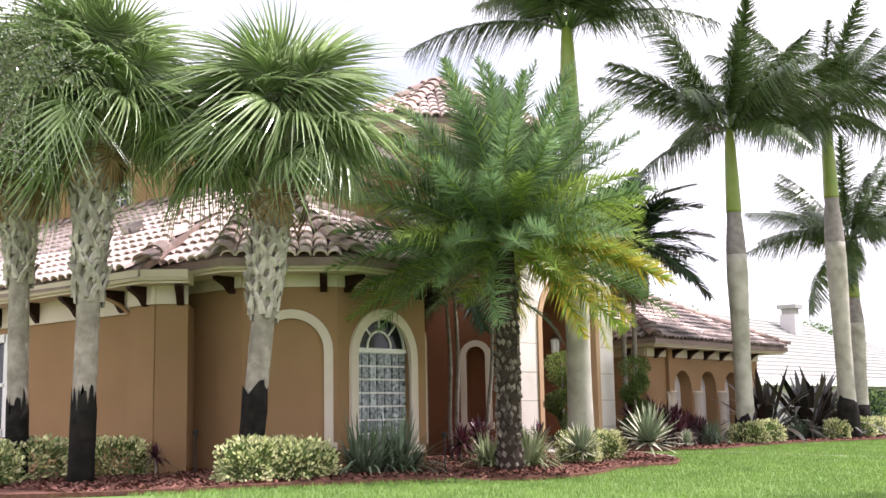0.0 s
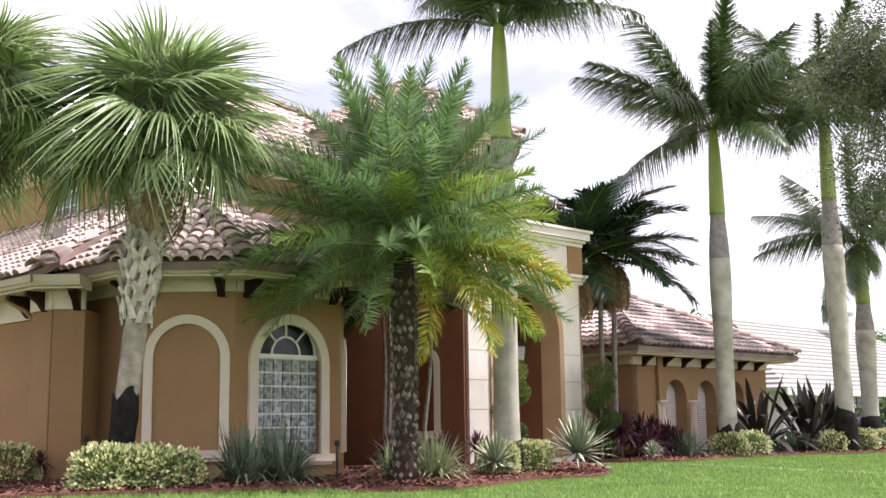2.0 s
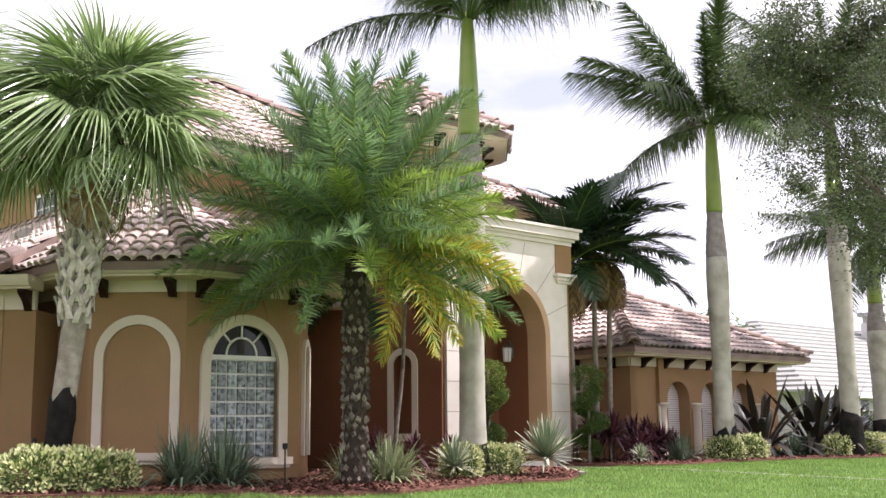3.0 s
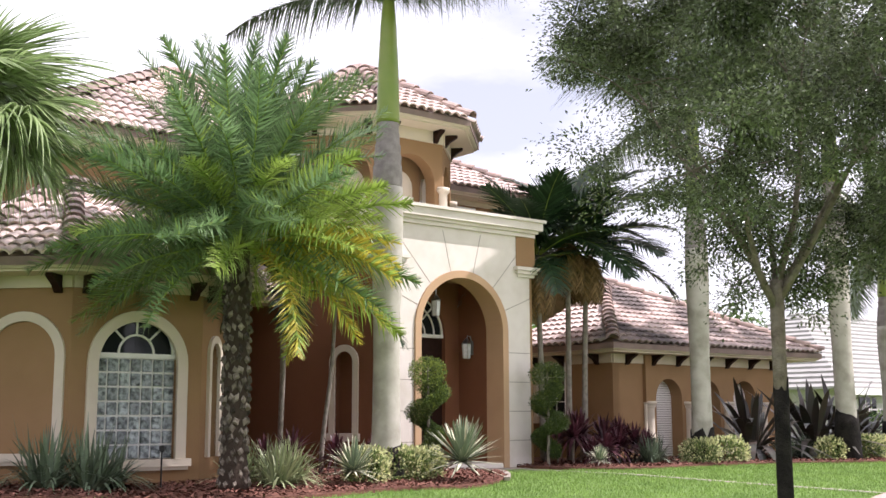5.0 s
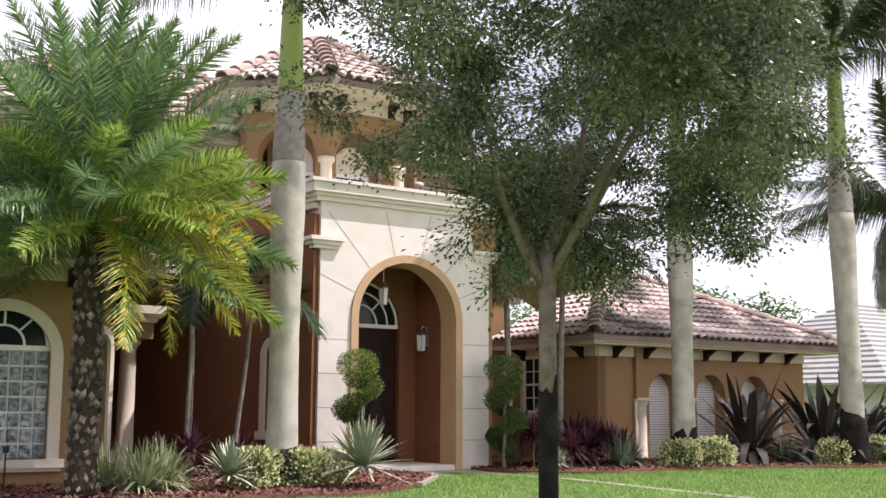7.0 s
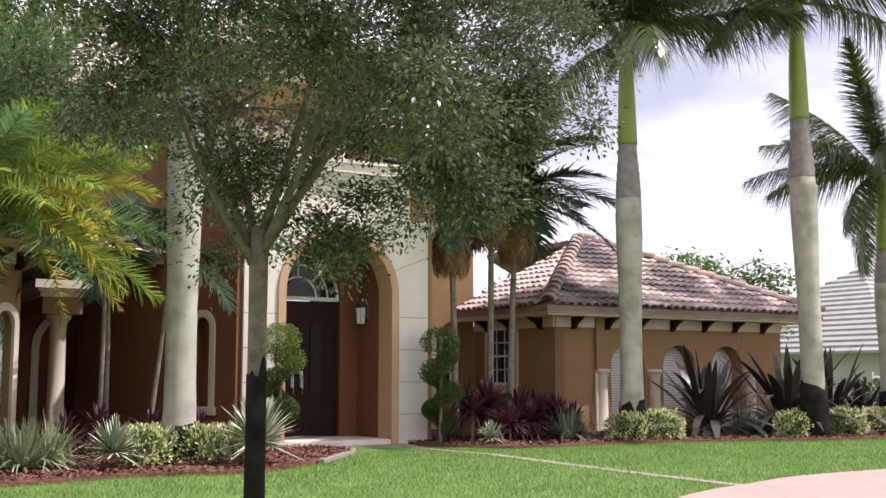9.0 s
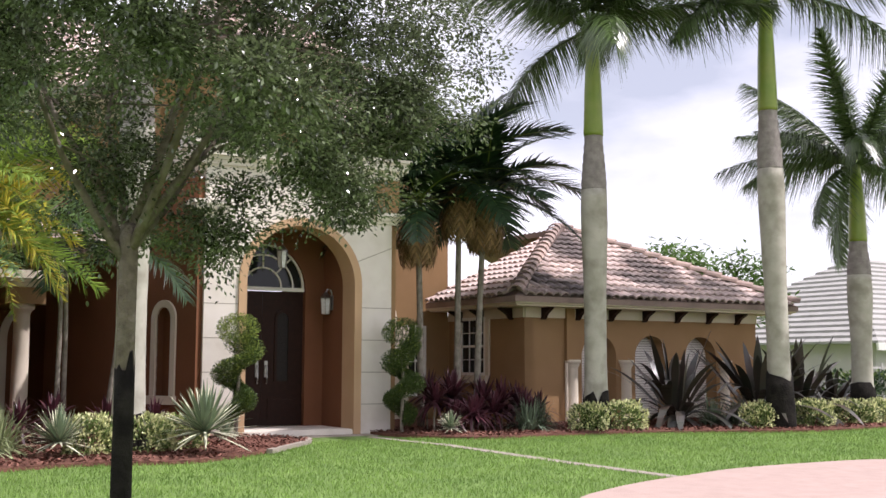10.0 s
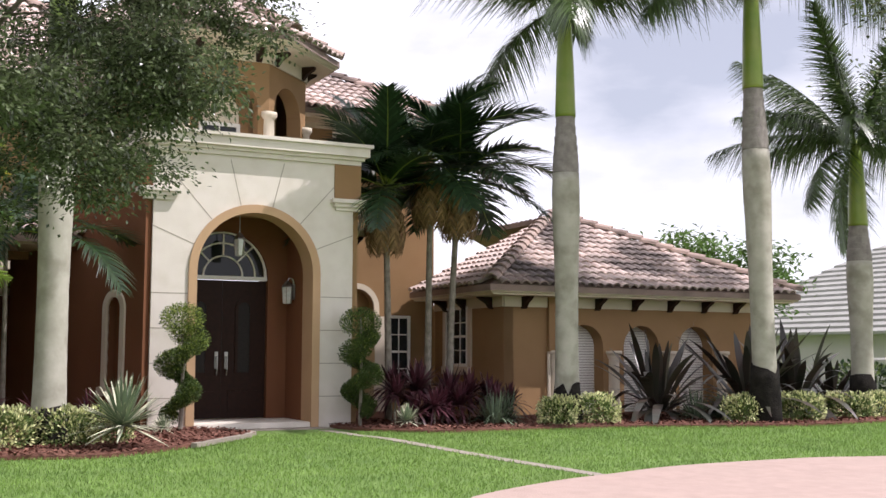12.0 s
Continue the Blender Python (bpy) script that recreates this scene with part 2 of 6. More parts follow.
class Plane:
    """An upright plane: a along it, d outwards, b up."""

    def __init__(self, p, q):
        self.o = Vector((*p, 0))
        self.u = (Vector((*q, 0)) - self.o)
        self.len = self.u.length
        self.u.normalize()
        self.n = Vector((self.u.y, -self.u.x, 0))

    def at(self, a, b, d=0.0):
        v = self.o + self.u * a + self.n * d
        v.z = b
        return v


def prism(bm, pl, pts, d0, d1):
    lo = [bm.verts.new(pl.at(a, b, d0)) for a, b in pts]
    hi = [bm.verts.new(pl.at(a, b, d1)) for a, b in pts]
    k = len(pts)
    bm.faces.new(lo)
    bm.faces.new(hi[::-1])
    for i in range(k):
        bm.faces.new((lo[i], hi[i], hi[(i + 1) % k], lo[(i + 1) % k]))


def rect(bm, pl, a0, a1, b0, b1, d0, d1):
    prism(bm, pl, ((a0, b0), (a1, b0), (a1, b1), (a0, b1)), d0, d1)


def arc(c, r, spring, k=18, rise=1.0):
    return [(c - r * math.cos(math.pi * i / k), spring + rise * r * math.sin(math.pi * i / k)) for i in range(k + 1)]


def arch_top(bm, pl, c, r, spring, top, d0, d1, k=18):
    pts = arc(c, r, spring, k)
    for p, q in zip(pts, pts[1:]):
        prism(bm, pl, (p, q, (q[0], top), (p[0], top)), d0, d1)


def arch_ring(bm, pl, c, r0, r1, spring, bottom, d0, d1, k=18, legs=True):
    a, b = arc(c, r0, spring, k), arc(c, r1, spring, k)
    for i in range(k):
        prism(bm, pl, (a[i], a[i + 1], b[i + 1], b[i]), d0, d1)
    if legs:
        rect(bm, pl, c - r1, c - r0, bottom, spring, d0, d1)
        rect(bm, pl, c + r0, c + r1, bottom, spring, d0, d1)


def arch_fill(bm, pl, c, r, spring, bottom, d0, d1, k=18):
    pts = arc(c, r, spring, k)
    if bottom < spring - 1e-4:
        pts = [(c - r, bottom)] + pts + [(c + r, bottom)]
    prism(bm, pl, pts[::-1], d0, d1)


def opening_wall(bm, pl, a0, a1, z0, z1, c, r, spring, bottom, d0, d1):
    """A wall piece with one arched opening through it."""
    rect(bm, pl, a0, c - r, z0, z1, d0, d1)
    rect(bm, pl, c + r, a1, z0, z1, d0, d1)
    if bottom > z0 + 1e-3:
        rect(bm, pl, c - r, c + r, z0, bottom, d0, d1)
    arch_top(bm, pl, c, r, spring, z1, d0, d1)


def lathe(bm, profile, seg=16, center=(0, 0), wobble=0.0, lean=None):
    rings = []
    for r, z in profile:
        ox, oy = lean(z) if lean else (0, 0)
        rings.append([bm.verts.new((center[0] + ox + r * (1 + wobble * (random.random() - 0.5)) * math.cos(2 * math.pi * i / seg),
                                    center[1] + oy + r * (1 + wobble * (random.random() - 0.5)) * math.sin(2 * math.pi * i / seg), z)) for i in range(seg)])
    for a, b in zip(rings, rings[1:]):
        for i in range(seg):
            bm.faces.new((a[i], a[(i + 1) % seg], b[(i + 1) % seg], b[i]))
    bm.faces.new(rings[0][::-1])
    bm.faces.new(rings[-1])


def tube(bm, pts, radii, seg=7):
    pts = [Vector(p) for p in pts]
    rings = []
    for i, p in enumerate(pts):
        d = (pts[min(i + 1, len(pts) - 1)] - pts[max(i - 1, 0)]).normalized()
        x = d.orthogonal().normalized() if abs(d.z) < 0.99 else Vector((1, 0, 0))
        x = (Vector((1, 0, 0)) - d * d.x).normalized() if abs(d.x) < 0.9 else (Vector((0, 1, 0)) - d * d.y).normalized()
        y = d.cross(x)
        rings.append([bm.verts.new(p + radii[i] * (math.cos(2 * math.pi * k / seg) * x + math.sin(2 * math.pi * k / seg) * y)) for k in range(seg)])
    for a, b in zip(rings, rings[1:]):
        for k in range(seg):
            bm.faces.new((a[k], a[(k + 1) % seg], b[(k + 1) % seg], b[k]))
    bm.faces.new(rings[0][::-1])
    bm.faces.new(rings[-1])


# ---- ground ----
def ground_z(x, y):
    z = 0.03
    if y < -3:
        z += max(-0.6, (y + 3) * 0.029)
    if x < -8.5:
        z += 0.05
    return z


def ground_sheet():
    bm = bmesh.new()
    xs = [-900, -300, -120, -60] + [-40 + 2 * i for i in range(46)] + [60, 120, 300, 900]
    ys = [-900, -300, -120, -60] + [-34 + 2 * i for i in range(36)] + [50, 80, 150, 400, 900]
    grid = [[bm.verts.new((x, y, ground_z(x, y) if abs(x) < 59 and abs(y) < 59 else (-0.5 if y < -20 else 0.03))) for y in ys] for x in xs]
    for i in range(len(xs) - 1):
        for j in range(len(ys) - 1):
            bm.faces.new((grid[i][j], grid[i + 1][j], grid[i + 1][j + 1], grid[i][j + 1]))
    return tagged(part("ground", bm, LAWN, smooth=True), "bright green mown lawn in front of the house", "lawn", kind="structure")


ground_sheet()


def smooth_loop(pts, k=4):
    out = []
    m = len(pts)
    for i in range(m):
        p0, p1, p2, p3 = (Vector(pts[(i + j - 1) % m]) for j in range(4))
        for s in range(k):
            t = s / k
            out.append(0.5 * ((2 * p1) + (p2 - p0) * t + (2 * p0 - 5 * p1 + 4 * p2 - p3) * t * t + (3 * p1 - p0 - 3 * p2 + p3) * t ** 3))
    return out


def patch(name, outline, mat, lift, label, category, thick=0.05):
    bm = bmesh.new()
    loop = smooth_loop(outline)
    top = [bm.verts.new((p.x, p.y, ground_z(p.x, p.y) + lift)) for p in loop]
    low = [bm.verts.new((p.x, p.y, ground_z(p.x, p.y) + lift - thick)) for p in loop]
    f = bm.faces.new(top)
    for i in range(len(top)):
        bm.faces.new((low[i], low[(i + 1) % len(top)], top[(i + 1) % len(top)], top[i]))
    bmesh.ops.triangulate(bm, faces=[f])
    return tagged(part(name, bm, mat), label, category, kind="structure")


BED_LEFT = [(-14.5, 8.0), (-14.3, 2.0), (-13.4, -1.6), (-11.0, -2.9), (-9.3, -3.5), (-7.6, -4.2), (-6.2, -4.35), (-4.6, -3.95), (-3.2, -4.1), (-1.95, -3.3), (-1.2, -2.5),
            (-0.55, -1.6), (-0.7, -0.5), (-1.6, 0.4), (-3.6, 2.5), (-6, 3), (-10, 8)]
BED_RIGHT = [(1.35, -0.9), (2.2, -2.1), (4.0, -2.15), (6.2, -2.3), (8.2, -3.0), (10.0, -3.1), (13.5, -2.4), (15.0, -0.6), (14.8, 1.4), (9, 1.6), (5.5, 1.5), (4.5, 4), (2, 3.5), (1.4, 0.5)]
DRIVE = [(-1.3, -9.6), (-0.67, -8.75), (0.1, -8.27), (1.0, -7.87), (1.9, -7.6), (2.9, -7.3), (4.1, -7.18), (5.5, -7.15), (6.6, -7.35), (10, -7.5), (16, -7.2), (26, -6.6), (26, -13), (14, -14), (5, -13.5), (0.4, -11.6)]
patch("mulch_bed_1", BED_LEFT, MULCH, 0.05, "red-brown shredded mulch planting bed before the house", "mulch bed")
patch("mulch_bed_2", BED_RIGHT, MULCH, 0.045, "red-brown mulch bed along the garage wing", "mulch bed")
patch("driveway", DRIVE,
      PAVER, 0.03, "pinkish concrete paver driveway curving past the lawn", "driveway")


def strip(name, pts, width, mat, lift, label, category, thick=0.06):
    bm = bmesh.new()
    prev = None
    pts = [Vector((*p, 0)) for p in pts]
    for i, p in enumerate(pts):
        d = (pts[min(i + 1, len(pts) - 1)] - pts[max(i - 1, 0)]).normalized()
        s = Vector((-d.y, d.x, 0)) * width / 2
        ring = []
        for q, h in ((p - s, 0), (p - s, 1), (p + s, 1), (p + s, 0)):
            z = ground_z(q.x, q.y) + (lift if h else lift - thick)
            ring.append(bm.verts.new((q.x, q.y, z)))
        if prev:
            for k in range(4):
                bm.faces.new((prev[k], prev[(k + 1) % 4], ring[(k + 1) % 4], ring[k]))
        else:
            bm.faces.new(ring)
        prev = ring
    bm.faces.new(prev[::-1])
    return tagged(part(name, bm, mat), label, category, kind="structure")


strip("path_edge", [(0.95, -0.75), (0.95, -2.0), (1.1, -3.0), (1.25, -4.4), (1.42, -5.75), (1.62, -6.85), (1.75, -7.6)], 0.2, CONC, 0.008, "narrow pale concrete edging strip through the lawn", "edging")
strip("bed_edging", [(-1.9, -3.35), (-1.3, -2.7), (-0.75, -2.0), (-0.5, -1.5), (-0.62, -0.9), (-0.8, -0.5)], 0.09, CONC, 0.07, "curved concrete edging along the mulch bed", "edging")

# ---- house ----
house = thing("house", pose(-2, 3, 0), "two-storey tan stucco house with barrel tile roofs and limestone entrance", "house")
HOUSE_INV = house.matrix_world.inverted()


def hp(name, bm, mat, label="", smooth=False, parent=None):
    ob = part(name, bm, mat, parent or house, label, smooth)
    ob.matrix_parent_inverse = (parent or house).matrix_world.inverted() if parent is None else Matrix()
    return ob


def sub(name, bm, mat, parent, label=""):
    """A piece under a part of the house; all are built in world coordinates."""
    ob = part(name, bm, mat, parent, label)
    return ob


WALL_T = 0.22
OCT = [(-9.06, -0.21), (-8.07, -1.2), (-6.07, -1.2), (-5.4, -0.53)]
P_PANEL, P_WIN, P_COURT = Plane(OCT[0], OCT[1]), Plane(OCT[1], OCT[2]), Plane(OCT[2], OCT[3])

# bay walls
bm = bmesh.new()
rect(bm, P_PANEL, 0, P_PANEL.len, -0.1, 3.2, -WALL_T, 0)
hp("wall", bm, STUCCO, "tan stucco bay wall with a blind arch")
P_BW = Plane((-9.06, 2.6), (-9.06, -0.21))
bm = bmesh.new()
rect(bm, P_BW, 0, P_BW.len, -0.1, 3.2, -WALL_T, -0.001)
hp("wall", bm, STUCCO, "plain tan stucco bay wall beside the wing")
bm = bmesh.new()
opening_wall(bm, P_WIN, 0, 2.0, -0.1, 3.2, 1.0, 0.60, 1.87, 0.42, -WALL_T, 0)
hp("wall", bm, STUCCO, "tan stucco bay wall round the arched window")
bm = bmesh.new()
opening_wall(bm, P_COURT, 0, P_COURT.len, -0.1, 3.2, 0.56, 0.2, 1.95, 0.42, -WALL_T, 0)
hp("wall", bm, STUCCO, "tan stucco bay wall facing the court")


def arch_trim(pl, c, r0, r1, spring, bottom, sill=True, mat=TRIM, proud=0.05, name="arch_trim"):
    bm = bmesh.new()
    arch_ring(bm, pl, c, r0, r1, spring, bottom, -0.02, proud)
    t = hp(name, bm, mat, "cream moulded arch surround")
    if sill:
        bm = bmesh.new()
        rect(bm, pl, c - r1 - 0.06, c + r1 + 0.06, bottom - 0.11, bottom, -0.02, proud + 0.07)
        rect(bm, pl, c - r1 - 0.03, c + r1 + 0.03, bottom - 0.16, bottom - 0.11, -0.02, proud + 0.03)
        hp("sill", bm, mat, "cream moulded window sill")
    return t


arch_trim(P_PANEL, 0.71, 0.49, 0.625, 1.86, 0.52)
arch_trim(P_WIN, 1.0, 0.60, 0.76, 1.78, 0.42, mat=TRIM)
arch_trim(P_COURT, 0.56, 0.2, 0.31, 1.95, 0.42, sill=False)


def fan_window(pl, c, r, spring, d, parent_name="fan_window", spokes=5):
    """A half-round pane with a frame, an inner arc and spokes."""
    bm = bmesh.new()
    arch_fill(bm, pl, c, r, spring, spring, d - 0.02, d)
    win = hp(parent_name, bm, GLASS, "dark half-round fanlight with white bars")
    bm = bmesh.new()
    arch_ring(bm, pl, c, r - 0.05, r, spring, spring, d, d + 0.03, legs=False)
    rect(bm, pl, c - r, c + r, spring - 0.07, spring, d, d + 0.04)
    sub("frame", bm, WHITE, win)
    bm = bmesh.new()
    arch_ring(bm, pl, c, r * 0.42, r * 0.42 + 0.03, spring, spring, d, d + 0.025, legs=False)
    sub("bar", bm, WHITE, win)
    for i in range(1, spokes):
        a = math.pi * i / spokes
        bm = bmesh.new()
        ca, sa = math.cos(a), math.sin(a)
        w = 0.014
        pts = [(c + ca * r0 + sa * s * w, spring + sa * r0 - ca * s * w) for r0, s in ((r * 0.44, -1), (r * 0.97, -1), (r * 0.97, 1), (r * 0.44, 1))]
        prism(bm, pl, pts, d, d + 0.025)
        sub("bar", bm, WHITE, win)
    return win


fan_window(P_WIN, 1.0, 0.60, 1.93, -0.1, spokes=4)
bm = bmesh.new()
rect(bm, P_WIN, 0.4, 1.6, 1.86, 1.93, -0.14, -0.05)
hp("transom_bar", bm, WHITE, "white bar under the fanlight")

# glass block window, seven across and seven high
bm = bmesh.new()
rect(bm, P_WIN, 0.4, 1.6, 0.42, 1.86, -0.16, -0.135)
block_win = hp("glass_block_window", bm, WHITE, "window of clear wavy glass blocks in white mortar")
bw, bh = 1.2 / 7, 1.44 / 7


def block_mesh():
    b = bmesh.new()
    w, h = bw / 2 - 0.016, bh / 2 - 0.014
    box(b, -w, w, -0.04, 0.0, -h, h, 0.008)
    me = bpy.data.meshes.new("glass_block")
    b.to_mesh(me)
    b.free()
    me.materials.append(BLOCK)
    return me


BLOCK_ME = block_mesh()
for i in range(7):
    for j in range(7):
        p = P_WIN.at(0.4 + bw * (i + 0.5), 0.42 + bh * (j + 0.5), -0.1)
        place("glass_block", BLOCK_ME, block_win, Matrix.Translation(p))
for i in range(8):
    bm = bmesh.new()
    rect(bm, P_WIN, 0.4 + bw * i - 0.015, 0.4 + bw * i + 0.015, 0.42, 1.86, -0.135, -0.094)
    sub("mortar_joint", bm, WHITE, block_win)
for j in range(1, 8):
    bm = bmesh.new()
    rect(bm, P_WIN, 0.4, 1.6, 0.42 + bh * j - 0.013, 0.42 + bh * j + 0.013, -0.135, -0.092)
    sub("mortar_joint", bm, WHITE, block_win)
# court side arched pane
bm = bmesh.new()
arch_fill(bm, P_COURT, 0.56, 0.2, 1.95, 0.42, -0.16, -0.12)
hp("arched_pane", bm, BLOCK, "tall arched pane of wavy glass")


def frieze(pl, a0, a1, z0, z1, d=0.04):
    bm = bmesh.new()
    rect(bm, pl, a0, a1, z0, z1, -0.02, d)
    return hp("frieze", bm, TRIM, "cream frieze band under the eave")


def bracket(pl, a, z0, z1, out):
    """A dark wooden eave bracket with a curved front."""
    bm = bmesh.new()
    w = 0.055
    k = 8
    prof = [(0.02, z0), (0.02, z1), (out, z1), (out, z1 - 0.05)]
    for i in range(k + 1):
        t = i / k
        prof.append((out * (1 - t) ** 1.0 * (1 - 0.35 * math.sin(math.pi * t)) + 0.05 * t, z1 - 0.05 - (z1 - z0 - 0.05) * t ** 0.75))
    prof = prof[:4] + [(max(o, 0.05), z) for o, z in prof[5:]]
    va = [bm.verts.new(pl.at(a - w, z, o)) for o, z in prof]
    vb = [bm.verts.new(pl.at(a + w, z, o)) for o, z in prof]
    bm.faces.new(va)
    bm.faces.new(vb[::-1])
    for i in range(len(prof)):
        j = (i + 1) % len(prof)
        bm.faces.new((va[i], vb[i], vb[j], va[j]))
    return hp("bracket", bm, DARKWOOD, "dark brown carved wooden bracket")


def eave(poly_in, z, out, closed=False, h=0.16):
    """A boxed soffit with a stepped gutter fascia along a line of wall corners; out: how far it stands off."""
    pts = [Vector((*p, 0)) for p in poly_in]
    offs = []
    k = len(pts)
    for i in range(k):
        d0 = (pts[i] - pts[i - 1]).normalized() if i or closed else None
        d1 = (pts[(i + 1) % k] - pts[i]).normalized() if i < k - 1 or closed else None
        n0 = Vector((d0.y, -d0.x, 0)) if d0 else None
        n1 = Vector((d1.y, -d1.x, 0)) if d1 else None
        if n0 and n1:
            b = (n0 + n1).normalized()
            offs.append(b / max(0.3, b.dot(n0)))
        else:
            offs.append(n0 or n1)
    prof = [(0.0, z - 0.03), (out - 0.09, z - 0.03), (out - 0.09, z), (out - 0.03, z + 0.01), (out, z + 0.06), (out + 0.02, z + h), (out - 0.1, z + h), (0.0, z + h)]
    bm = bmesh.new()
    rings = [[bm.verts.new(pts[i] + offs[i] * o + Vector((0, 0, zz))) for o, zz in prof] for i in range(k)]
    pairs = list(zip(rings, rings[1:])) + ([(rings[-1], rings[0])] if closed else [])
    for a, b in pairs:
        for j in range(len(prof)):
            jj = (j + 1) % len(prof)
            bm.faces.new((a[j], b[j], b[jj], a[jj]))
    if not closed:
        bm.faces.new(rings[0][::-1])
        bm.faces.new(rings[-1])
    hp("eave", bm, TRIM, "cream stepped eave and gutter")
    return [tuple(pts[i] + offs[i] * (out + 0.02) + Vector((0, 0, z + h))) for i in range(k)]


# roof tiles
def tile_template(r=0.096, length=0.4, seg=6, flare=0.012):
    vs, fs = [], []
    for e, (y, rr, dz) in enumerate(((0.0, r + flare, 0.045), (length, r, 0.0))):
        for i in range(seg + 1):
            a = math.pi * i / seg
            vs.append((rr * math.cos(a), y, rr * 0.8 * math.sin(a) + dz))
        for i in range(seg + 1):
            a = math.pi * i / seg
            vs.append(((rr - 0.02) * math.cos(a), y, (rr - 0.02) * 0.8 * math.sin(a) + dz - (0.012 if e == 0 else 0)))
    m = 2 * (seg + 1)
    for i in range(seg):
        fs.append((i, i + 1, m + i + 1, m + i))
        fs.append((i, seg + 1 + i, seg + 2 + i, i + 1))
    return np.array(vs), fs


TV, TF = tile_template()
TILE_ME = raw("tile", TV, TF, TILE_P, smooth=False)
CV, CF = tile_template(0.15, 0.42)


def inside(poly, x, y):
    c = False
    for i in range(len(poly)):
        (x0, y0), (x1, y1) = poly[i - 1], poly[i]
        if (y0 > y) != (y1 > y) and x < (x1 - x0) * (y - y0) / (y1 - y0) + x0:
            c = not c
    return c


def stamp(name, tv, tf, mats, mat, parent, label, kind="stuff"):
    vs = np.concatenate([tv @ np.array(m.to_3x3()).T + np.array(m.translation) for m in mats])
    fs = [tuple(i + k * len(tv) for i in f) for k in range(len(mats)) for f in tf]
    ob = place(name, raw(name, vs, fs, mat), parent, None, label)
    ob["kind"] = kind
    return ob


SINGLES = [300]


def roof_face(corners, single=False, clad=None):
    """A roof slope from its corners, the eave first, from its left end to its right; clad in barrel tiles."""
    c = [Vector(p) for p in corners]
    u = (c[1] - c[0]).normalized()
    nrm = (c[1] - c[0]).cross(c[-1] - c[0]).normalized()
    if nrm.z < 0:
        nrm = -nrm
    v = nrm.cross(u).normalized()
    bm = bmesh.new()
    top = [bm.verts.new(p) for p in c]
    low = [bm.verts.new(p - Vector((0, 0, 0.12))) for p in c]
    bm.faces.new(top)
    bm.faces.new(low[::-1])
    for i in range(len(c)):
        bm.faces.new((top[i], low[i], low[(i + 1) % len(c)], top[(i + 1) % len(c)]))
    slope = hp("roof_slope", bm, UNDER, "roof slope of pinkish weathered barrel tiles")
    poly = [((p - c[0]).dot(u), (p - c[0]).dot(v)) for p in c]
    ms = []
    umin, umax = min(p[0] for p in poly), max(p[0] for p in poly)
    vmax = max(p[1] for p in poly)
    rows = int(vmax / 0.32) + 1
    for j in range(rows):
        for i in range(int((umax - umin) / 0.218) + 1):
            a, b = umin + (i + 0.5) * 0.218, j * 0.32 - 0.05
            if inside(poly, a, b + 0.2) and inside(poly, a - 0.08, b + 0.22) and inside(poly, a + 0.08, b + 0.22):
                jit = random.uniform(-0.012, 0.012)
                m = Matrix((u, v, nrm)).transposed().to_4x4()
                m.translation = c[0] + u * (a + jit) + v * (b + random.uniform(-0.012, 0.012)) + nrm * random.uniform(0.0, 0.008)
                ms.append(m)
    if single:
        k = min(SINGLES[0], len(ms))
        SINGLES[0] -= k
        for m in ms[:k]:
            place("tile", TILE_ME, slope, m)
        ms = ms[k:]
    if ms:
        stamp("tiles", TV, TF, ms, clad or TILE, slope, "barrel tiles")
    return slope


CAP_ME = raw("ridge_cap", CV, CF, CAP)


def ridge(p, q, lift=0.02):
    p, q = Vector(p), Vector(q)
    d = (q - p)
    k = max(1, int(d.length / 0.36))
    v = d.normalized()
    u = v.cross(Vector((0, 0, 1))).normalized()
    nrm = u.cross(v)
    for i in range(k):
        m = Matrix((u, v, nrm)).transposed().to_4x4()
        m.translation = p + v * (i * d.length / k) + nrm * (lift + 0.03)
        ob = place("ridge_cap", CAP_ME, house)
        ob.matrix_parent_inverse = house.matrix_world.inverted()
        ob.matrix_basis = m


# bay roof: an eight-sided hip
eo = eave([(-9.06, 2.6)] + OCT + [(-5.4, 2.2)], 3.02, 0.62)
APEX = (-7.1, 1.6, 4.85)
for a, b in zip(eo, eo[1:]):
    roof_face((a, b, APEX), single=True)
for p in eo[1:-1]:
    ridge(p, APEX)
frieze(P_PANEL, 0, P_PANEL.len, 2.82, 3.02)
frieze(P_WIN, 0, 2.0, 2.82, 3.02)
frieze(P_BW, 0, P_BW.len, 2.82, 3.02)
frieze(P_COURT, 0, P_COURT.len, 2.82, 3.02)
for pl, aa in ((P_BW, (P_BW.len - 0.2,)), (P_PANEL, (0.2, 1.2)), (P_WIN, (0.18, 1.82)), (P_COURT, (0.16, 0.8))):
    for a in aa:
        bracket(pl, a, 2.74, 3.0, 0.36)

# side wing, west face
P_SIDE = Plane((-9.86, 14.0), (-9.86, 1.28))
P_PIL = Plane((-9.95, 1.3), (-9.95, 0.68))
P_PIL2 = Plane((-9.95, 0.68), (-9.62, 0.35))
bm = bmesh.new()
rect(bm, P_SIDE, 0, 7.6, -0.1, 3.0, -WALL_T, 0)
rect(bm, P_SIDE, 9.0, P_SIDE.len, -0.1, 3.0, -WALL_T, 0)
rect(bm, P_SIDE, 7.6, 9.0, -0.1, 0.75, -WALL_T, 0)
rect(bm, P_SIDE, 7.6, 9.0, 2.3, 3.0, -WALL_T, 0)
hp("wall", bm, STUCCO, "tan stucco side wall")
bm = bmesh.new()
rect(bm, P_PIL, 0, P_PIL.len, -0.1, 2.58, -0.3, 0.03)
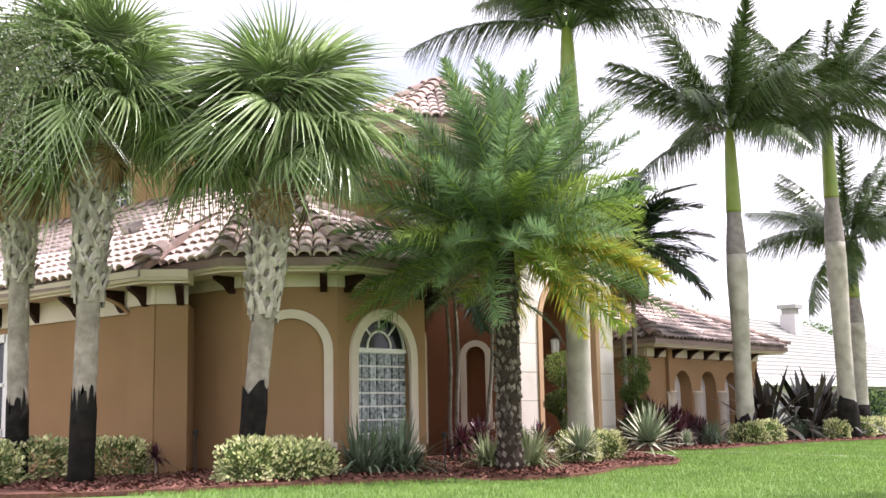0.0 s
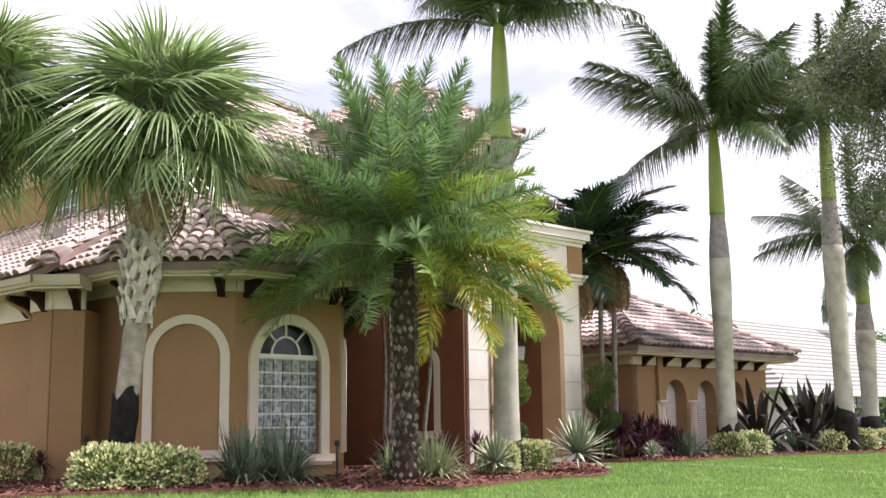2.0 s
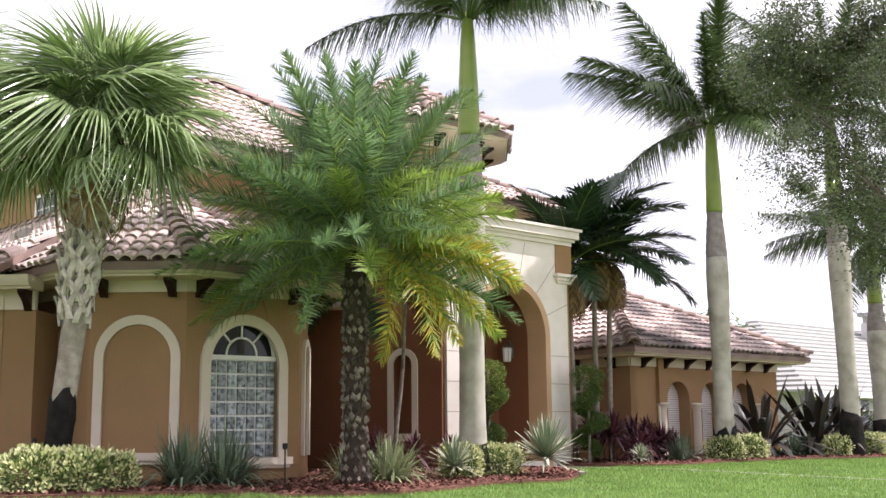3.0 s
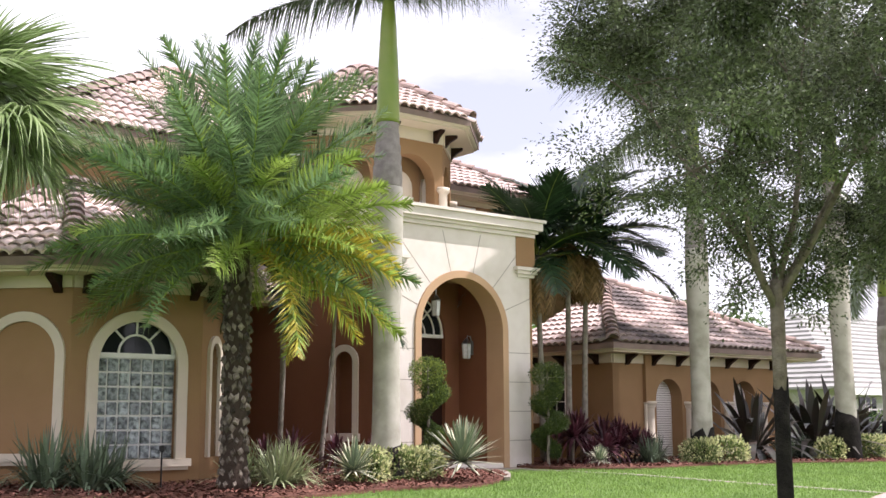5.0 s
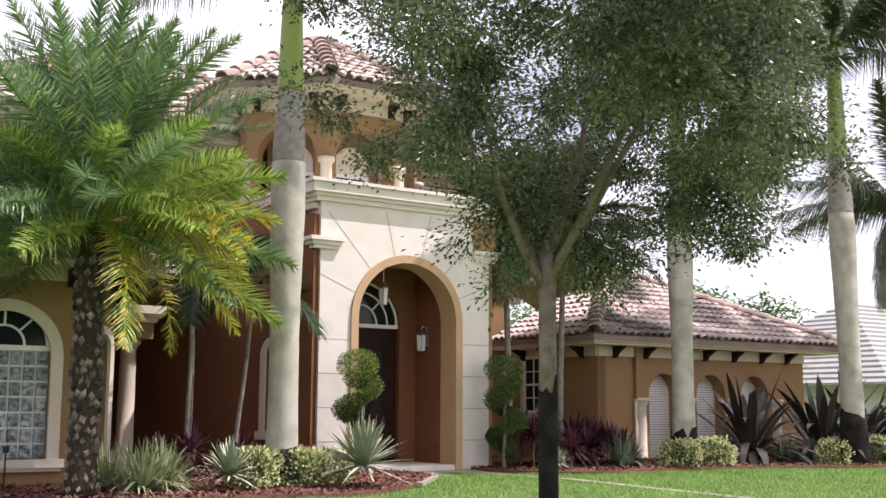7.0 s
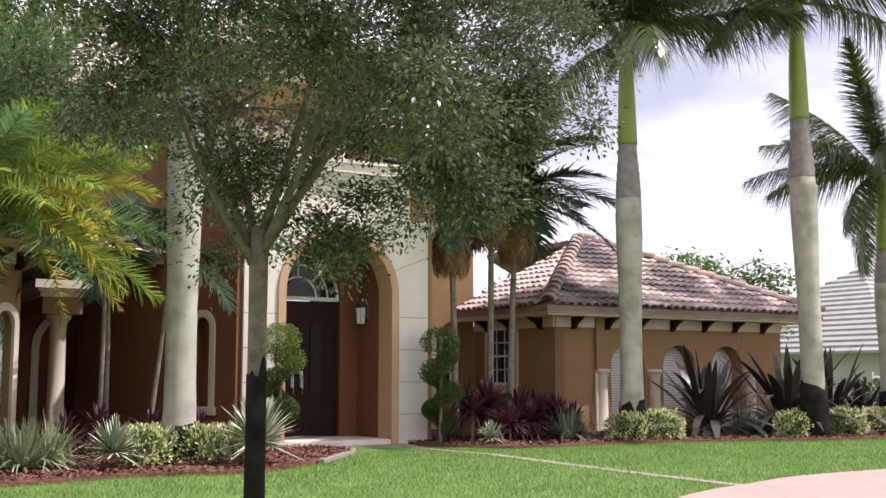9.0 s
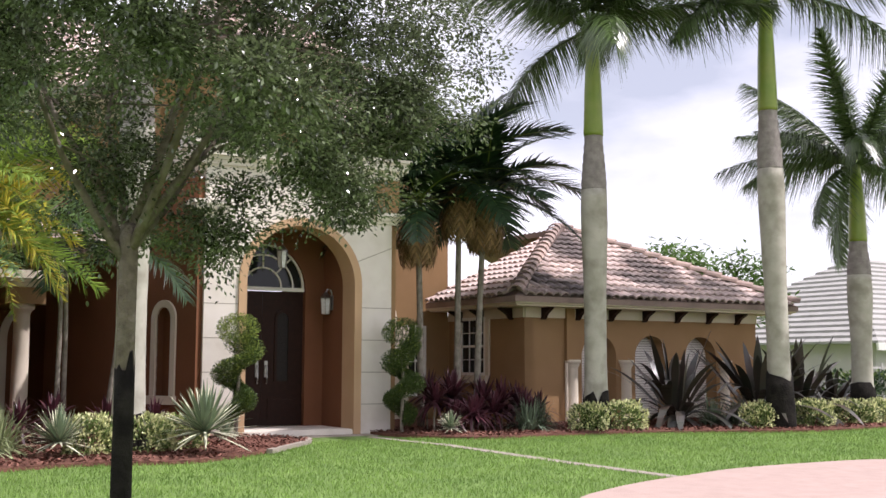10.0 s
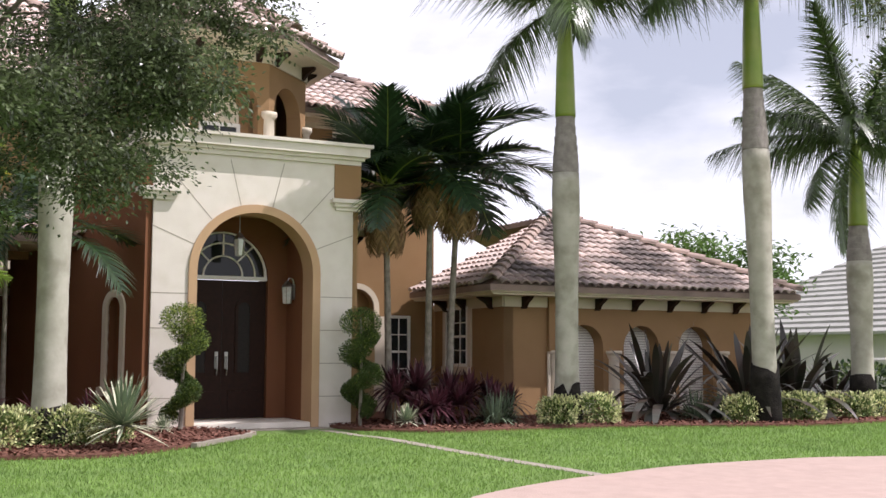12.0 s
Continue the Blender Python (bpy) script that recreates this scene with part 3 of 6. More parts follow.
rect(bm, P_PIL2, 0, P_PIL2.len, -0.1, 2.58, -0.8, 0.03)
hp("corner_pier", bm, STUCCO, "tan stucco corner pier")
frieze(P_SIDE, 0, P_SIDE.len, 2.5, 2.92)
frieze(P_PIL, 0, P_PIL.len + 0.06, 2.58, 2.9, 0.07)
frieze(P_PIL2, -0.06, P_PIL2.len, 2.58, 2.9, 0.07)
for a in (12.4, 11.2, 10.0, 8.8, 7.6):
    bracket(P_SIDE, a, 2.52, 2.86, 0.38)
bracket(P_PIL, 0.42, 2.56, 2.86, 0.36)
bracket(P_PIL2, 0.36, 2.56, 2.86, 0.36)
bm = bmesh.new()
rect(bm, P_SIDE, 7.6, 9.0, 0.75, 2.3, -0.14, -0.1)
side_win = hp("window", bm, GLASS, "white framed side window")
for a0, a1, b0, b1 in ((7.5, 7.64, 0.65, 2.4), (8.96, 9.1, 0.65, 2.4), (7.6, 9.0, 2.26, 2.4), (7.6, 9.0, 0.65, 0.79), (7.6, 9.0, 1.5, 1.56), (8.28, 8.33, 0.75, 2.3)):
    bm = bmesh.new()
    rect(bm, P_SIDE, a0, a1, b0, b1, -0.1, 0.04)
    sub("frame", bm, WHITE, side_win)
side_e = eave([(-9.86, 14.0), (-9.9, 0.7), (-9.55, 0.32)], 2.88, 0.52)
roof_face(((-10.42, 14.0, 3.05), (-10.42, 0.45, 3.05), (-9.3, 1.05, 3.677), (-7.2, 1.75, 4.853), (-7.2, 14.0, 4.853)))
ridge((-10.38, 0.4, 3.06), (-9.75, 0.8, 3.42))
ridge((-7.2, 1.75, 4.85), (-7.2, 14.0, 4.85))
bm = bmesh.new()
tube(bm, [(-9.9, 1.36, 0.0), (-9.9, 1.36, 2.45), (-10.0, 1.5, 2.62), (-10.2, 1.75, 2.8)], [0.035] * 4, 8)
hp("downpipe", bm, STUCCO, "tan painted downpipe")
# roof vent and pipes
bm = bmesh.new()
box(bm, -0.16, 0.16, -0.14, 0.14, 0, 0.16, 0.03)
box(bm, -0.2, 0.2, -0.18, 0.18, -0.03, 0.02, 0.01)
v_ob = hp("roof_vent", bm, METAL, "small grey metal roof vent")
v_ob.matrix_world = pose(-8.85, 2.85, 4.02, 0, -29, 0)
bm = bmesh.new()
lathe(bm, ((0.05, 0), (0.05, 0.22), (0.06, 0.22), (0.06, 0.26)), 10)
v_ob = hp("vent_pipe", bm, CAP, "short vent pipe")
v_ob.matrix_world = pose(-8.45, 2.15, 4.15)

# upper storey, left block
P_UF, P_UL = Plane((-7.1, 3.5), (-1.2, 3.5)), Plane((-7.1, 13.0), (-7.1, 3.5))
bm = bmesh.new()
rect(bm, P_UF, 0, P_UF.len, 3.0, 6.4, -WALL_T, 0)
hp("wall", bm, STUCCO, "tan stucco upper wall")
bm = bmesh.new()
rect(bm, P_UL, 0, P_UL.len, 3.0, 6.4, -WALL_T, -0.001)
hp("wall", bm, STUCCO, "tan stucco upper side wall")
frieze(P_UF, 0, P_UF.len, 5.9, 6.18)
frieze(P_UL, 0, P_UL.len, 5.9, 6.18)
for a in (0.4, 1.6, 2.8, 4.0, 5.2):
    bracket(P_UF, a, 5.85, 6.15, 0.4)
for a in (9.0, 7.8, 6.6):
    bracket(P_UL, a, 5.85, 6.15, 0.4)
ue = eave([(-7.1, 13.0), (-7.1, 3.5), (0.3, 3.5), (0.3, 13)], 6.13, 0.65)
U_TOP = ((-3.4, 6.1, 8.6), (-3.4, 13.0, 8.6))
roof_face((ue[1], ue[2], U_TOP[0]))
roof_face((ue[0], ue[1], U_TOP[0], U_TOP[1]))
roof_face((ue[2], ue[3], U_TOP[1], U_TOP[0]))
ridge(ue[1], U_TOP[0])
ridge(ue[2], U_TOP[0])


def sash_window(pl, a0, a1, b0, b1, d=0.02, cols=3, rows=4, label="white sash window with small panes", deep=0.0):
    bm = bmesh.new()
    rect(bm, pl, a0, a1, b0, b1, d - 0.015, d)
    w = hp("window", bm, GLASS, label)
    f = 0.05
    for q in ((a0 - f, a0 + 0.015, b0 - f, b1 + f), (a1 - 0.015, a1 + f, b0 - f, b1 + f), (a0 + 0.015, a1 - 0.015, b1 - 0.015, b1 + f), (a0 + 0.015, a1 - 0.015, b0 - f, b0 + 0.015),
              (a0 + 0.015, a1 - 0.015, (b0 + b1) / 2 - 0.025, (b0 + b1) / 2 + 0.025)):
        bm = bmesh.new()
        rect(bm, pl, *q, d - 0.02, d + 0.035)
        sub("frame", bm, WHITE, w)
    for i in range(1, cols):
        x = a0 + (a1 - a0) * i / cols
        bm = bmesh.new()
        rect(bm, pl, x - 0.011, x + 0.011, b0, b1, d, d + 0.02)
        sub("bar", bm, WHITE, w)
    for j in range(1, rows):
        if rows % 2 == 0 and j == rows // 2:
            continue
        z = b0 + (b1 - b0) * j / rows
        bm = bmesh.new()
        rect(bm, pl, a0, a1, z - 0.011, z + 0.011, d, d + 0.018)
        sub("bar", bm, WHITE, w)
    return w


sash_window(P_UL, 6.6, 7.5, 4.4, 5.5)

# ---- entrance portico ----
P_F = Plane((-1.79, 0.0), (1.72, 0.0))
AC, AR, SPR = 1.75, 1.01, 2.66
bm = bmesh.new()
opening_wall(bm, P_F, 0, P_F.len, -0.1, 4.62, AC, AR + 0.14, SPR, -0.1, -0.45, 0)
hp("wall", bm, LIME, "pale limestone entrance front with incised joints")
# incised joints: courses on both pillars and rays over the arch
for z in (0.56, 1.125, 1.695, 2.27):
    for a0, a1 in ((0.0, AC - AR - 0.14), (AC + AR + 0.14, P_F.len)):
        bm = bmesh.new()
        rect(bm, P_F, a0, a1, z - 0.007, z + 0.007, -0.01, 0.003)
        hp("joint", bm, GROUT)
for ang in (22, 48, 76, 104, 132, 158):
    t = radians(ang)
    ca, sa = math.cos(t), math.sin(t)
    r0 = AR + 0.145
    r1 = min(2.4, (P_F.len - AC) / max(abs(ca), 1e-3), 1.9 / sa)
    w = 0.007
    bm = bmesh.new()
    prism(bm, P_F, [(AC + ca * r + sa * s * w, SPR + sa * r - ca * s * w) for r, s in ((r0, -1), (r1, -1), (r1, 1), (r0, 1))], -0.01, 0.003)
    hp("joint", bm, GROUT)
bm = bmesh.new()
arch_ring(bm, P_F, AC, AR, AR + 0.14, SPR, -0.05, -0.47, 0.04, k=26)
hp("arch_trim", bm, ARCHT, "tan painted arch surround")
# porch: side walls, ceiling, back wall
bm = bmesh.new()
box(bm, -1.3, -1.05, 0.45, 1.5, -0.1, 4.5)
hp("wall", bm, STUCCO_SHADE, "inner porch side wall")
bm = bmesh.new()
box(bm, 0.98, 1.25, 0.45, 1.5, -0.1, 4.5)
hp("wall", bm, STUCCO_SHADE, "inner porch side wall")
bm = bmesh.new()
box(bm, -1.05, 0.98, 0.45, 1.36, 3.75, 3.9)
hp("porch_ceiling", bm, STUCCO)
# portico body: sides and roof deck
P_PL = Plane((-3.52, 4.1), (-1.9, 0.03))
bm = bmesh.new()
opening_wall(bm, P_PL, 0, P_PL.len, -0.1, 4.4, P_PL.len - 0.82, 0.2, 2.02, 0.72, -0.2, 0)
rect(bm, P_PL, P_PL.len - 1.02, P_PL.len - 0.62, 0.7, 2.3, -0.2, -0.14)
hp("wall", bm, STUCCO_SHADE, "portico side wall with a niche, stucco darkened for shade")
bm = bmesh.new()
arch_ring(bm, P_PL, P_PL.len - 0.82, 0.2, 0.32, 2.02, 0.72, -0.02, 0.04)
rect(bm, P_PL, P_PL.len - 1.18, P_PL.len - 0.46, 0.58, 0.72, -0.02, 0.09)
hp("niche_trim", bm, TRIM, "cream arched niche surround with a sill")
bm = bmesh.new()
box(bm, 1.6, 1.84, 0.06, 4.4, -0.1, 4.5)
hp("wall", bm, STUCCO, "tan stucco portico side wall")
bm = bmesh.new()
box(bm, 1.36, 1.86, -0.02, 0.06, 3.98, 4.62)
hp("panel", bm, STUCCO, "tan stucco panel over the impost")
bm = bmesh.new()
box(bm, -1.9, 1.85, 0.1, 4.4, 4.5, 4.6)
hp("porch_roof", bm, TRIM)


def cornice(x0, x1, y0, y1, steps, label, mat=LIME):
    """A moulded band round the front and both ends, steps of (height0, height1, reach)."""
    bm = bmesh.new()
    rings = []
    for z0, z1, o in steps:
        for z in (z0, z1):
            rings.append([bm.verts.new(p) for p in ((x0 - o, y1, z), (x0 - o, y0 - o, z), (x1 + o, y0 - o, z), (x1 + o, y1, z))])
    for r, s in zip(rings, rings[1:]):
        for k in range(4):
            bm.faces.new((r[k], r[(k + 1) % 4], s[(k + 1) % 4], s[k]))
    bm.faces.new(rings[0][::-1])
    bm.faces.new(rings[-1])
    return hp("cornice", bm, mat, label)


cornice(-1.85, 1.8, 0.0, 4.4, ((4.62, 4.70, 0.05), (4.702, 4.76, 0.1), (4.762, 4.92, 0.17), (4.922, 4.98, 0.22)), "pale moulded cornice over the entrance")
for x0, x1 in ((1.42, 1.8), (-1.9, -1.5)):
    cornice(x0, x1, 0.0, 0.5, ((3.8, 3.86, 0.04), (3.862, 3.93, 0.08), (3.932, 4.0, 0.13)), "pale moulded impost")
bm = bmesh.new()
box(bm, -1.05, 0.98, -0.02, 1.4, 0.0, 0.13, 0.015)
hp("doorstep", bm, LIME, "pale stone doorstep")
bm = bmesh.new()
box(bm, -1.25, 1.25, -0.5, 0.0, -0.06, 0.04, 0.015)
hp("step", bm, CONC, "low step before the door")

# doors and fanlight
P_D = Plane((-1.05, 1.36), (0.98, 1.36))
bm = bmesh.new()
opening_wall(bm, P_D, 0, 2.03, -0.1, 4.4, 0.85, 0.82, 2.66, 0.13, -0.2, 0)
hp("wall", bm, STUCCO_SHADE, "porch back wall")
DC = 0.85
fan = fan_window(P_D, DC, 0.82, 2.68, -0.1, spokes=4)
bm = bmesh.new()
arch_ring(bm, P_D, DC, 0.58, 0.61, 2.68, 2.68, -0.1, -0.075, legs=False)
sub("bar", bm, WHITE, fan)
for s in (0, 1):
    a0 = DC - 0.81 + s * 0.81
    bm = bmesh.new()
    rect(bm, P_D, a0 + 0.003, a0 + 0.807, 0.14, 2.6, -0.14, -0.09)
    door = hp("door", bm, DARKWOOD, "dark mahogany double door leaf with a glass light")
    for b0, b1 in ((0.28, 0.62),):
        bm = bmesh.new()
        rect(bm, P_D, a0 + 0.13, a0 + 0.68, b0, b1, -0.09, -0.07)
        sub("door_panel", bm, DARKWOOD, door)
    bm = bmesh.new()
    arch_ring(bm, P_D, a0 + 0.405, 0.11, 0.16, 2.1, 0.95, -0.09, -0.065, k=10)
    sub("door_moulding", bm, DARKWOOD, door)
    bm = bmesh.new()
    arch_fill(bm, P_D, a0 + 0.405, 0.11, 2.1, 0.95, -0.09, -0.083, k=10)
    sub("door_glass", bm, DOORGLASS, door, "dark leaded glass light")
    bm = bmesh.new()
    hx = DC + (-0.09 if s == 0 else 0.09)
    rect(bm, P_D, hx - 0.03, hx + 0.03, 1.02, 1.32, -0.09, -0.08)
    handle = sub("door_handle", bm, METAL, door, "pewter door handle plate")
    bm = bmesh.new()
    tube(bm, [P_D.at(hx, 1.24, -0.08), P_D.at(hx, 1.22, -0.03), P_D.at(hx, 1.0, -0.02), P_D.at(hx, 0.9, -0.05)], [0.012] * 4, 6)
    sub("grip", bm, METAL, handle)

# tower
TC = (-0.2, 3.3)
TR = 1.9
RT = TR / math.cos(math.pi / 8)
oct8 = [(TC[0] + RT * math.cos(radians(-112.5 + 45 * i)), TC[1] + RT * math.sin(radians(-112.5 + 45 * i))) for i in range(8)]
for i in range(8):
    pl = Plane(oct8[i], oct8[(i + 1) % 8])
    bm = bmesh.new()
    if i in (7, 0, 1):
        opening_wall(bm, pl, 0, pl.len, 4.55, 7.2, pl.len / 2, 0.58, 5.78, 4.9, -0.3, 0)
    else:
        rect(bm, pl, 0, pl.len, 4.55, 7.2, -0.2, 0)
    hp("tower_wall", bm, STUCCO, "tan stucco tower wall with an arched opening" if i in (7, 0, 1) else "tan stucco tower wall")
    frieze(pl, 0, pl.len, 6.66, 6.94)
    if i in (6, 7, 0, 1, 2):
        for a in (0.22, pl.len - 0.22):
            bracket(pl, a, 6.66, 6.92, 0.3)
    if i in (7, 0, 1):
        for a in (0.02, pl.len - 0.02):
            bm = bmesh.new()
            p = pl.at(a, 0, 0.02)
            lathe(bm, ((0.12, 4.9), (0.12, 5.0), (0.09, 5.04), (0.08, 5.6), (0.095, 5.62), (0.13, 5.66), (0.13, 5.74)), 12, (p.x, p.y))
            hp("tower_column", bm, TRIM, "short cream tower column", smooth=True)
te = eave(oct8, 6.94, 0.6, closed=True)
TAPEX = (TC[0], TC[1], 8.6)
for i in range(8):
    roof_face((te[i], te[(i + 1) % 8], TAPEX))
    ridge(te[i], TAPEX)
# inner tower: wall and windows behind the arches
for i in (7, 0, 1):
    k = 0.72
    q = [(TC[0] + (p[0] - TC[0]) * k, TC[1] + (p[1] - TC[1]) * k) for p in (oct8[i], oct8[(i + 1) % 8])]
    pl = Plane(*q)
    bm = bmesh.new()
    rect(bm, pl, 0, pl.len, 4.55, 6.9, -0.1, 0)
    hp("inner_wall", bm, STUCCO, "tan stucco wall behind the tower arch")
    c = pl.len / 2
    bm = bmesh.new()
    arch_fill(bm, pl, c, 0.36, 5.75, 5.55, 0.0, 0.05)
    hp("arch_panel", bm, TRIM, "cream half-round panel over the window")
    sash_window(pl, c - 0.34, c + 0.34, 4.7, 5.52, cols=2, rows=2, label="white tower window")

# small balcony on the portico's garden side
bm = bmesh.new()
box(bm, 1.84, 2.5, 1.1, 2.6, 3.5, 3.6, 0.01)
balcony = hp("balcony", bm, TRIM, "small cream balcony with white bellied balusters")
bm = bmesh.new()
box(bm, 1.86, 2.54, 1.06, 2.64, 4.22, 4.28, 0.01)
sub("handrail", bm, WHITE, balcony)
for i in range(17):
    x, y = (1.95 + 0.115 * i, 1.15) if i < 5 else (2.45, 1.15 + 0.125 * (i - 4))
    ox, oy = (0, -1) if i < 5 else (1, 0)
    bm = bmesh.new()
    tube(bm, [(x + ox * d, y + oy * d, z) for d, z in ((0.0, 3.6), (0.09, 3.7), (0.11, 3.8), (0.05, 3.95), (0.0, 4.08), (0.0, 4.22))], [0.014] * 6, 5)
    sub("baluster", bm, WHITE, balcony)
for y in (1.25, 2.45):
    bm = bmesh.new()
    tube(bm, [(1.86, y, 3.0), (2.15, y, 3.22), (2.42, y, 3.5)], [0.05, 0.045, 0.045], 6)
    sub("bracket_arm", bm, DARKWOOD, balcony)

# block right of the portico
P_R = Plane((1.5, 4.5), (5.55, 4.5))
bm = bmesh.new()
opening_wall(bm, P_R, 0, P_R.len, -0.1, 6.6, 2.15, 0.42, 2.3, -0.1, -WALL_T, 0)
hp("wall", bm, STUCCO, "sunlit tan stucco wall beside the portico")
bm = bmesh.new()
arch_ring(bm, P_R, 2.15, 0.42, 0.54, 2.3, -0.1, -0.02, 0.05)
hp("arch_trim", bm, TRIM, "cream arch surround")
bm = bmesh.new()
rect(bm, P_R, 1.5, 2.8, -0.1, 3.0, -0.5, -0.4)
hp("inner_wall", bm, STUCCO)
bm = bmesh.new()
box(bm, 3.85, 4.2, 3.9, 4.5, -0.1, 2.1)
hp("garden_pier", bm, TRIM, "cream pier at the wall's foot")
sash_window(P_R, 2.95, 3.4, 0.6, 2.1, cols=2, rows=4, label="narrow white window in the shade")
sash_window(P_R, 1.6, 2.5, 5.2, 6.1, cols=2, rows=2, label="white upper window")
frieze(P_R, 0, P_R.len, 6.2, 6.5)
re = eave([(1.0, 4.5), (5.55, 4.5), (5.55, 13)], 6.35, 0.6)
roof_face((re[0], re[1], (2.9, 7.0, 8.2), (1.0, 7.0, 8.2)))
roof_face((re[1], re[2], (2.9, 13.0, 8.2), (2.9, 7.0, 8.2)))
ridge(re[1], (2.9, 7.0, 8.2))
bm = bmesh.new()
box(bm, 5.33, 5.55, 4.51, 13, -0.1, 6.4)
hp("wall", bm, STUCCO, "tan stucco end wall")
bm = bmesh.new()
box(bm, 5.56, 12.0, 8.8, 9.0, -0.1, 2.6)
hp("wall", bm, STUCCO, "tan stucco rear wall")

# ---- garage wing ----
P_GF, P_GL = Plane((5.6, 1.4), (12.25, 1.4)), Plane((5.6, 4.5), (5.6, 1.4))
bm = bmesh.new()
xs = [(1.95, 0.47), (3.42, 0.47), (4.89, 0.47)]
last = 0.0
for i, (c, r) in enumerate(xs):
    nxt = (c + xs[i + 1][0]) / 2 if i < 2 else P_GF.len
    opening_wall(bm, P_GF, last, nxt, -0.1, 2.6, c, r, 1.45, 0.02, -0.5, 0)
    last = nxt
hp("wall", bm, STUCCO, "tan stucco garage wing front with three arches")
bm = bmesh.new()
rect(bm, P_GF, 1.02, 1.24, 1.36, 2.6, 0, 0.1)
hp("pilaster", bm, STUCCO, "tan stucco pilaster above the column")
for c, r in xs:
    bm = bmesh.new()
    arch_fill(bm, P_GF, c, r + 0.01, 1.45, 0.02, -0.4, -0.37)
    shutter = hp("roller_shutter", bm, UNDER, "pale closed roller shutter with fine slats")
    for j in range(34):
        z0 = 0.02 + j * 0.056
        half = r if z0 < 1.45 else math.sqrt(max(0.0, r * r - (z0 - 1.45) ** 2))
        if half > 0.05:
            bm = bmesh.new()
            prism(bm, P_GF, ((c - half, z0), (c + half, z0), (c + half, z0 + 0.044), (c - half, z0 + 0.044)), -0.37, -0.34)
            sub("slat", bm, CURTAIN, shutter)
for a in (1.22, 2.68, 4.15, 5.6):
    p = P_GF.at(a, 0, 0.0)
    bm = bmesh.new()
    lathe(bm, ((0.17, -0.05), (0.17, 0.08), (0.135, 0.12), (0.125, 1.2), (0.135, 1.22), (0.16, 1.26), (0.16, 1.3), (0.19, 1.31), (0.19, 1.38)), 16, (p.x, p.y))
    hp("column", bm, TRIM, "cream round column", smooth=True)
bm = bmesh.new()
rect(bm, P_GL, 0, P_GL.len, -0.1, 2.6, -WALL_T, 0.004)
hp("wall", bm, STUCCO, "tan stucco garage side wall in the shade")
frieze(P_GF, 0, P_GF.len, 2.26, 2.54)
frieze(P_GL, 0, P_GL.len, 2.26, 2.54)
for a in (0.45, 1.35, 2.25, 3.2, 4.15, 5.1, 6.0):
    bracket(P_GF, a, 2.22, 2.5, 0.36)
for a in (2.65, 1.5, 0.6):
    bracket(P_GL, a, 2.22, 2.5, 0.36)
gw = sash_window(P_GL, 0.62, 1.58, 1.08, 2.27, cols=3, rows=4, label="white sash window in the garage side wall")
bm = bmesh.new()
rect(bm, P_GL, 0.5, 1.72, 0.86, 1.03, 0.0, 0.1)
rect(bm, P_GL, 0.46, 0.57, 1.03, 2.26, 0.0, 0.05)
rect(bm, P_GL, 1.63, 1.76, 1.03, 2.26, 0.0, 0.05)
hp("window_surround", bm, TRIM, "cream window surround with a sill")
P_GR = Plane((12.25, 1.4), (12.25, 9.0))
bm = bmesh.new()
rect(bm, P_GR, 0.001, P_GR.len, -0.1, 2.6, -WALL_T, 0)
hp("wall", bm, STUCCO, "tan stucco garage end wall")
ge = eave([(5.6, 4.4), (5.6, 1.4), (12.25, 1.4), (12.25, 9.0)], 2.5, 0.68)
G1, G2 = (8.85, 4.75, 4.66), (8.85, 9.0, 4.66)
roof_face((ge[1], ge[2], G1), clad=TILE_W)
roof_face((ge[0], ge[1], G1, (8.85, 4.4, 4.66)))
roof_face((ge[2], ge[3], G2, G1), clad=TILE_W)
ridge(ge[1], G1)
ridge(ge[2], G1)
bm = bmesh.new()
tube(bm, [(6.62, 1.33, 0.0), (6.62, 1.33, 1.3)], [0.035, 0.035], 8)
hp("downpipe", bm, TRIM, "cream downpipe")

# ---- court between bay and portico ----
bm = bmesh.new()
P_C = Plane((-6.0, 4.3), (-1.9, 4.3))
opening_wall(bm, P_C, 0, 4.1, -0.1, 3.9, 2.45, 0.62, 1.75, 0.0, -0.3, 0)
hp("wall", bm, STUCCO_SHADE, "court wall with an arch, stucco darkened for shade")
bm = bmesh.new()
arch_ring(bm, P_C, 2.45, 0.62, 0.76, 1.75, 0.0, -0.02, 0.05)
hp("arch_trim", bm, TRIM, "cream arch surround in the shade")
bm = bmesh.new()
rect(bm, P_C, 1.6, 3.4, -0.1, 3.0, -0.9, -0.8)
hp("inner_wall", bm, STUCCO_SHADE)
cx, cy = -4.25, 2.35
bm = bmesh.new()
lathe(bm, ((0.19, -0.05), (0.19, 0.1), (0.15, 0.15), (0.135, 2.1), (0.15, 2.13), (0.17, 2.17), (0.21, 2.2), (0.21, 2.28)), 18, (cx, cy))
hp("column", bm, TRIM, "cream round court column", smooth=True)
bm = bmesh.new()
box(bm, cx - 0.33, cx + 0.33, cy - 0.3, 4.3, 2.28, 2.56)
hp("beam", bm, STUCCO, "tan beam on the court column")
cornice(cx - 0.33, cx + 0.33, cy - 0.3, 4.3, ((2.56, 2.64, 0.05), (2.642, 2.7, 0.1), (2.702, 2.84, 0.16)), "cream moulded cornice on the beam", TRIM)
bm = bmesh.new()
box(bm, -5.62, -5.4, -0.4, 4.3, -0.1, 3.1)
hp("wall", bm, STUCCO_SHADE, "bay wall toward the court, stucco darkened for shade")
bm = bmesh.new()
box(bm, -6.0, -1.92, 2.0, 4.4, 3.15, 3.3)
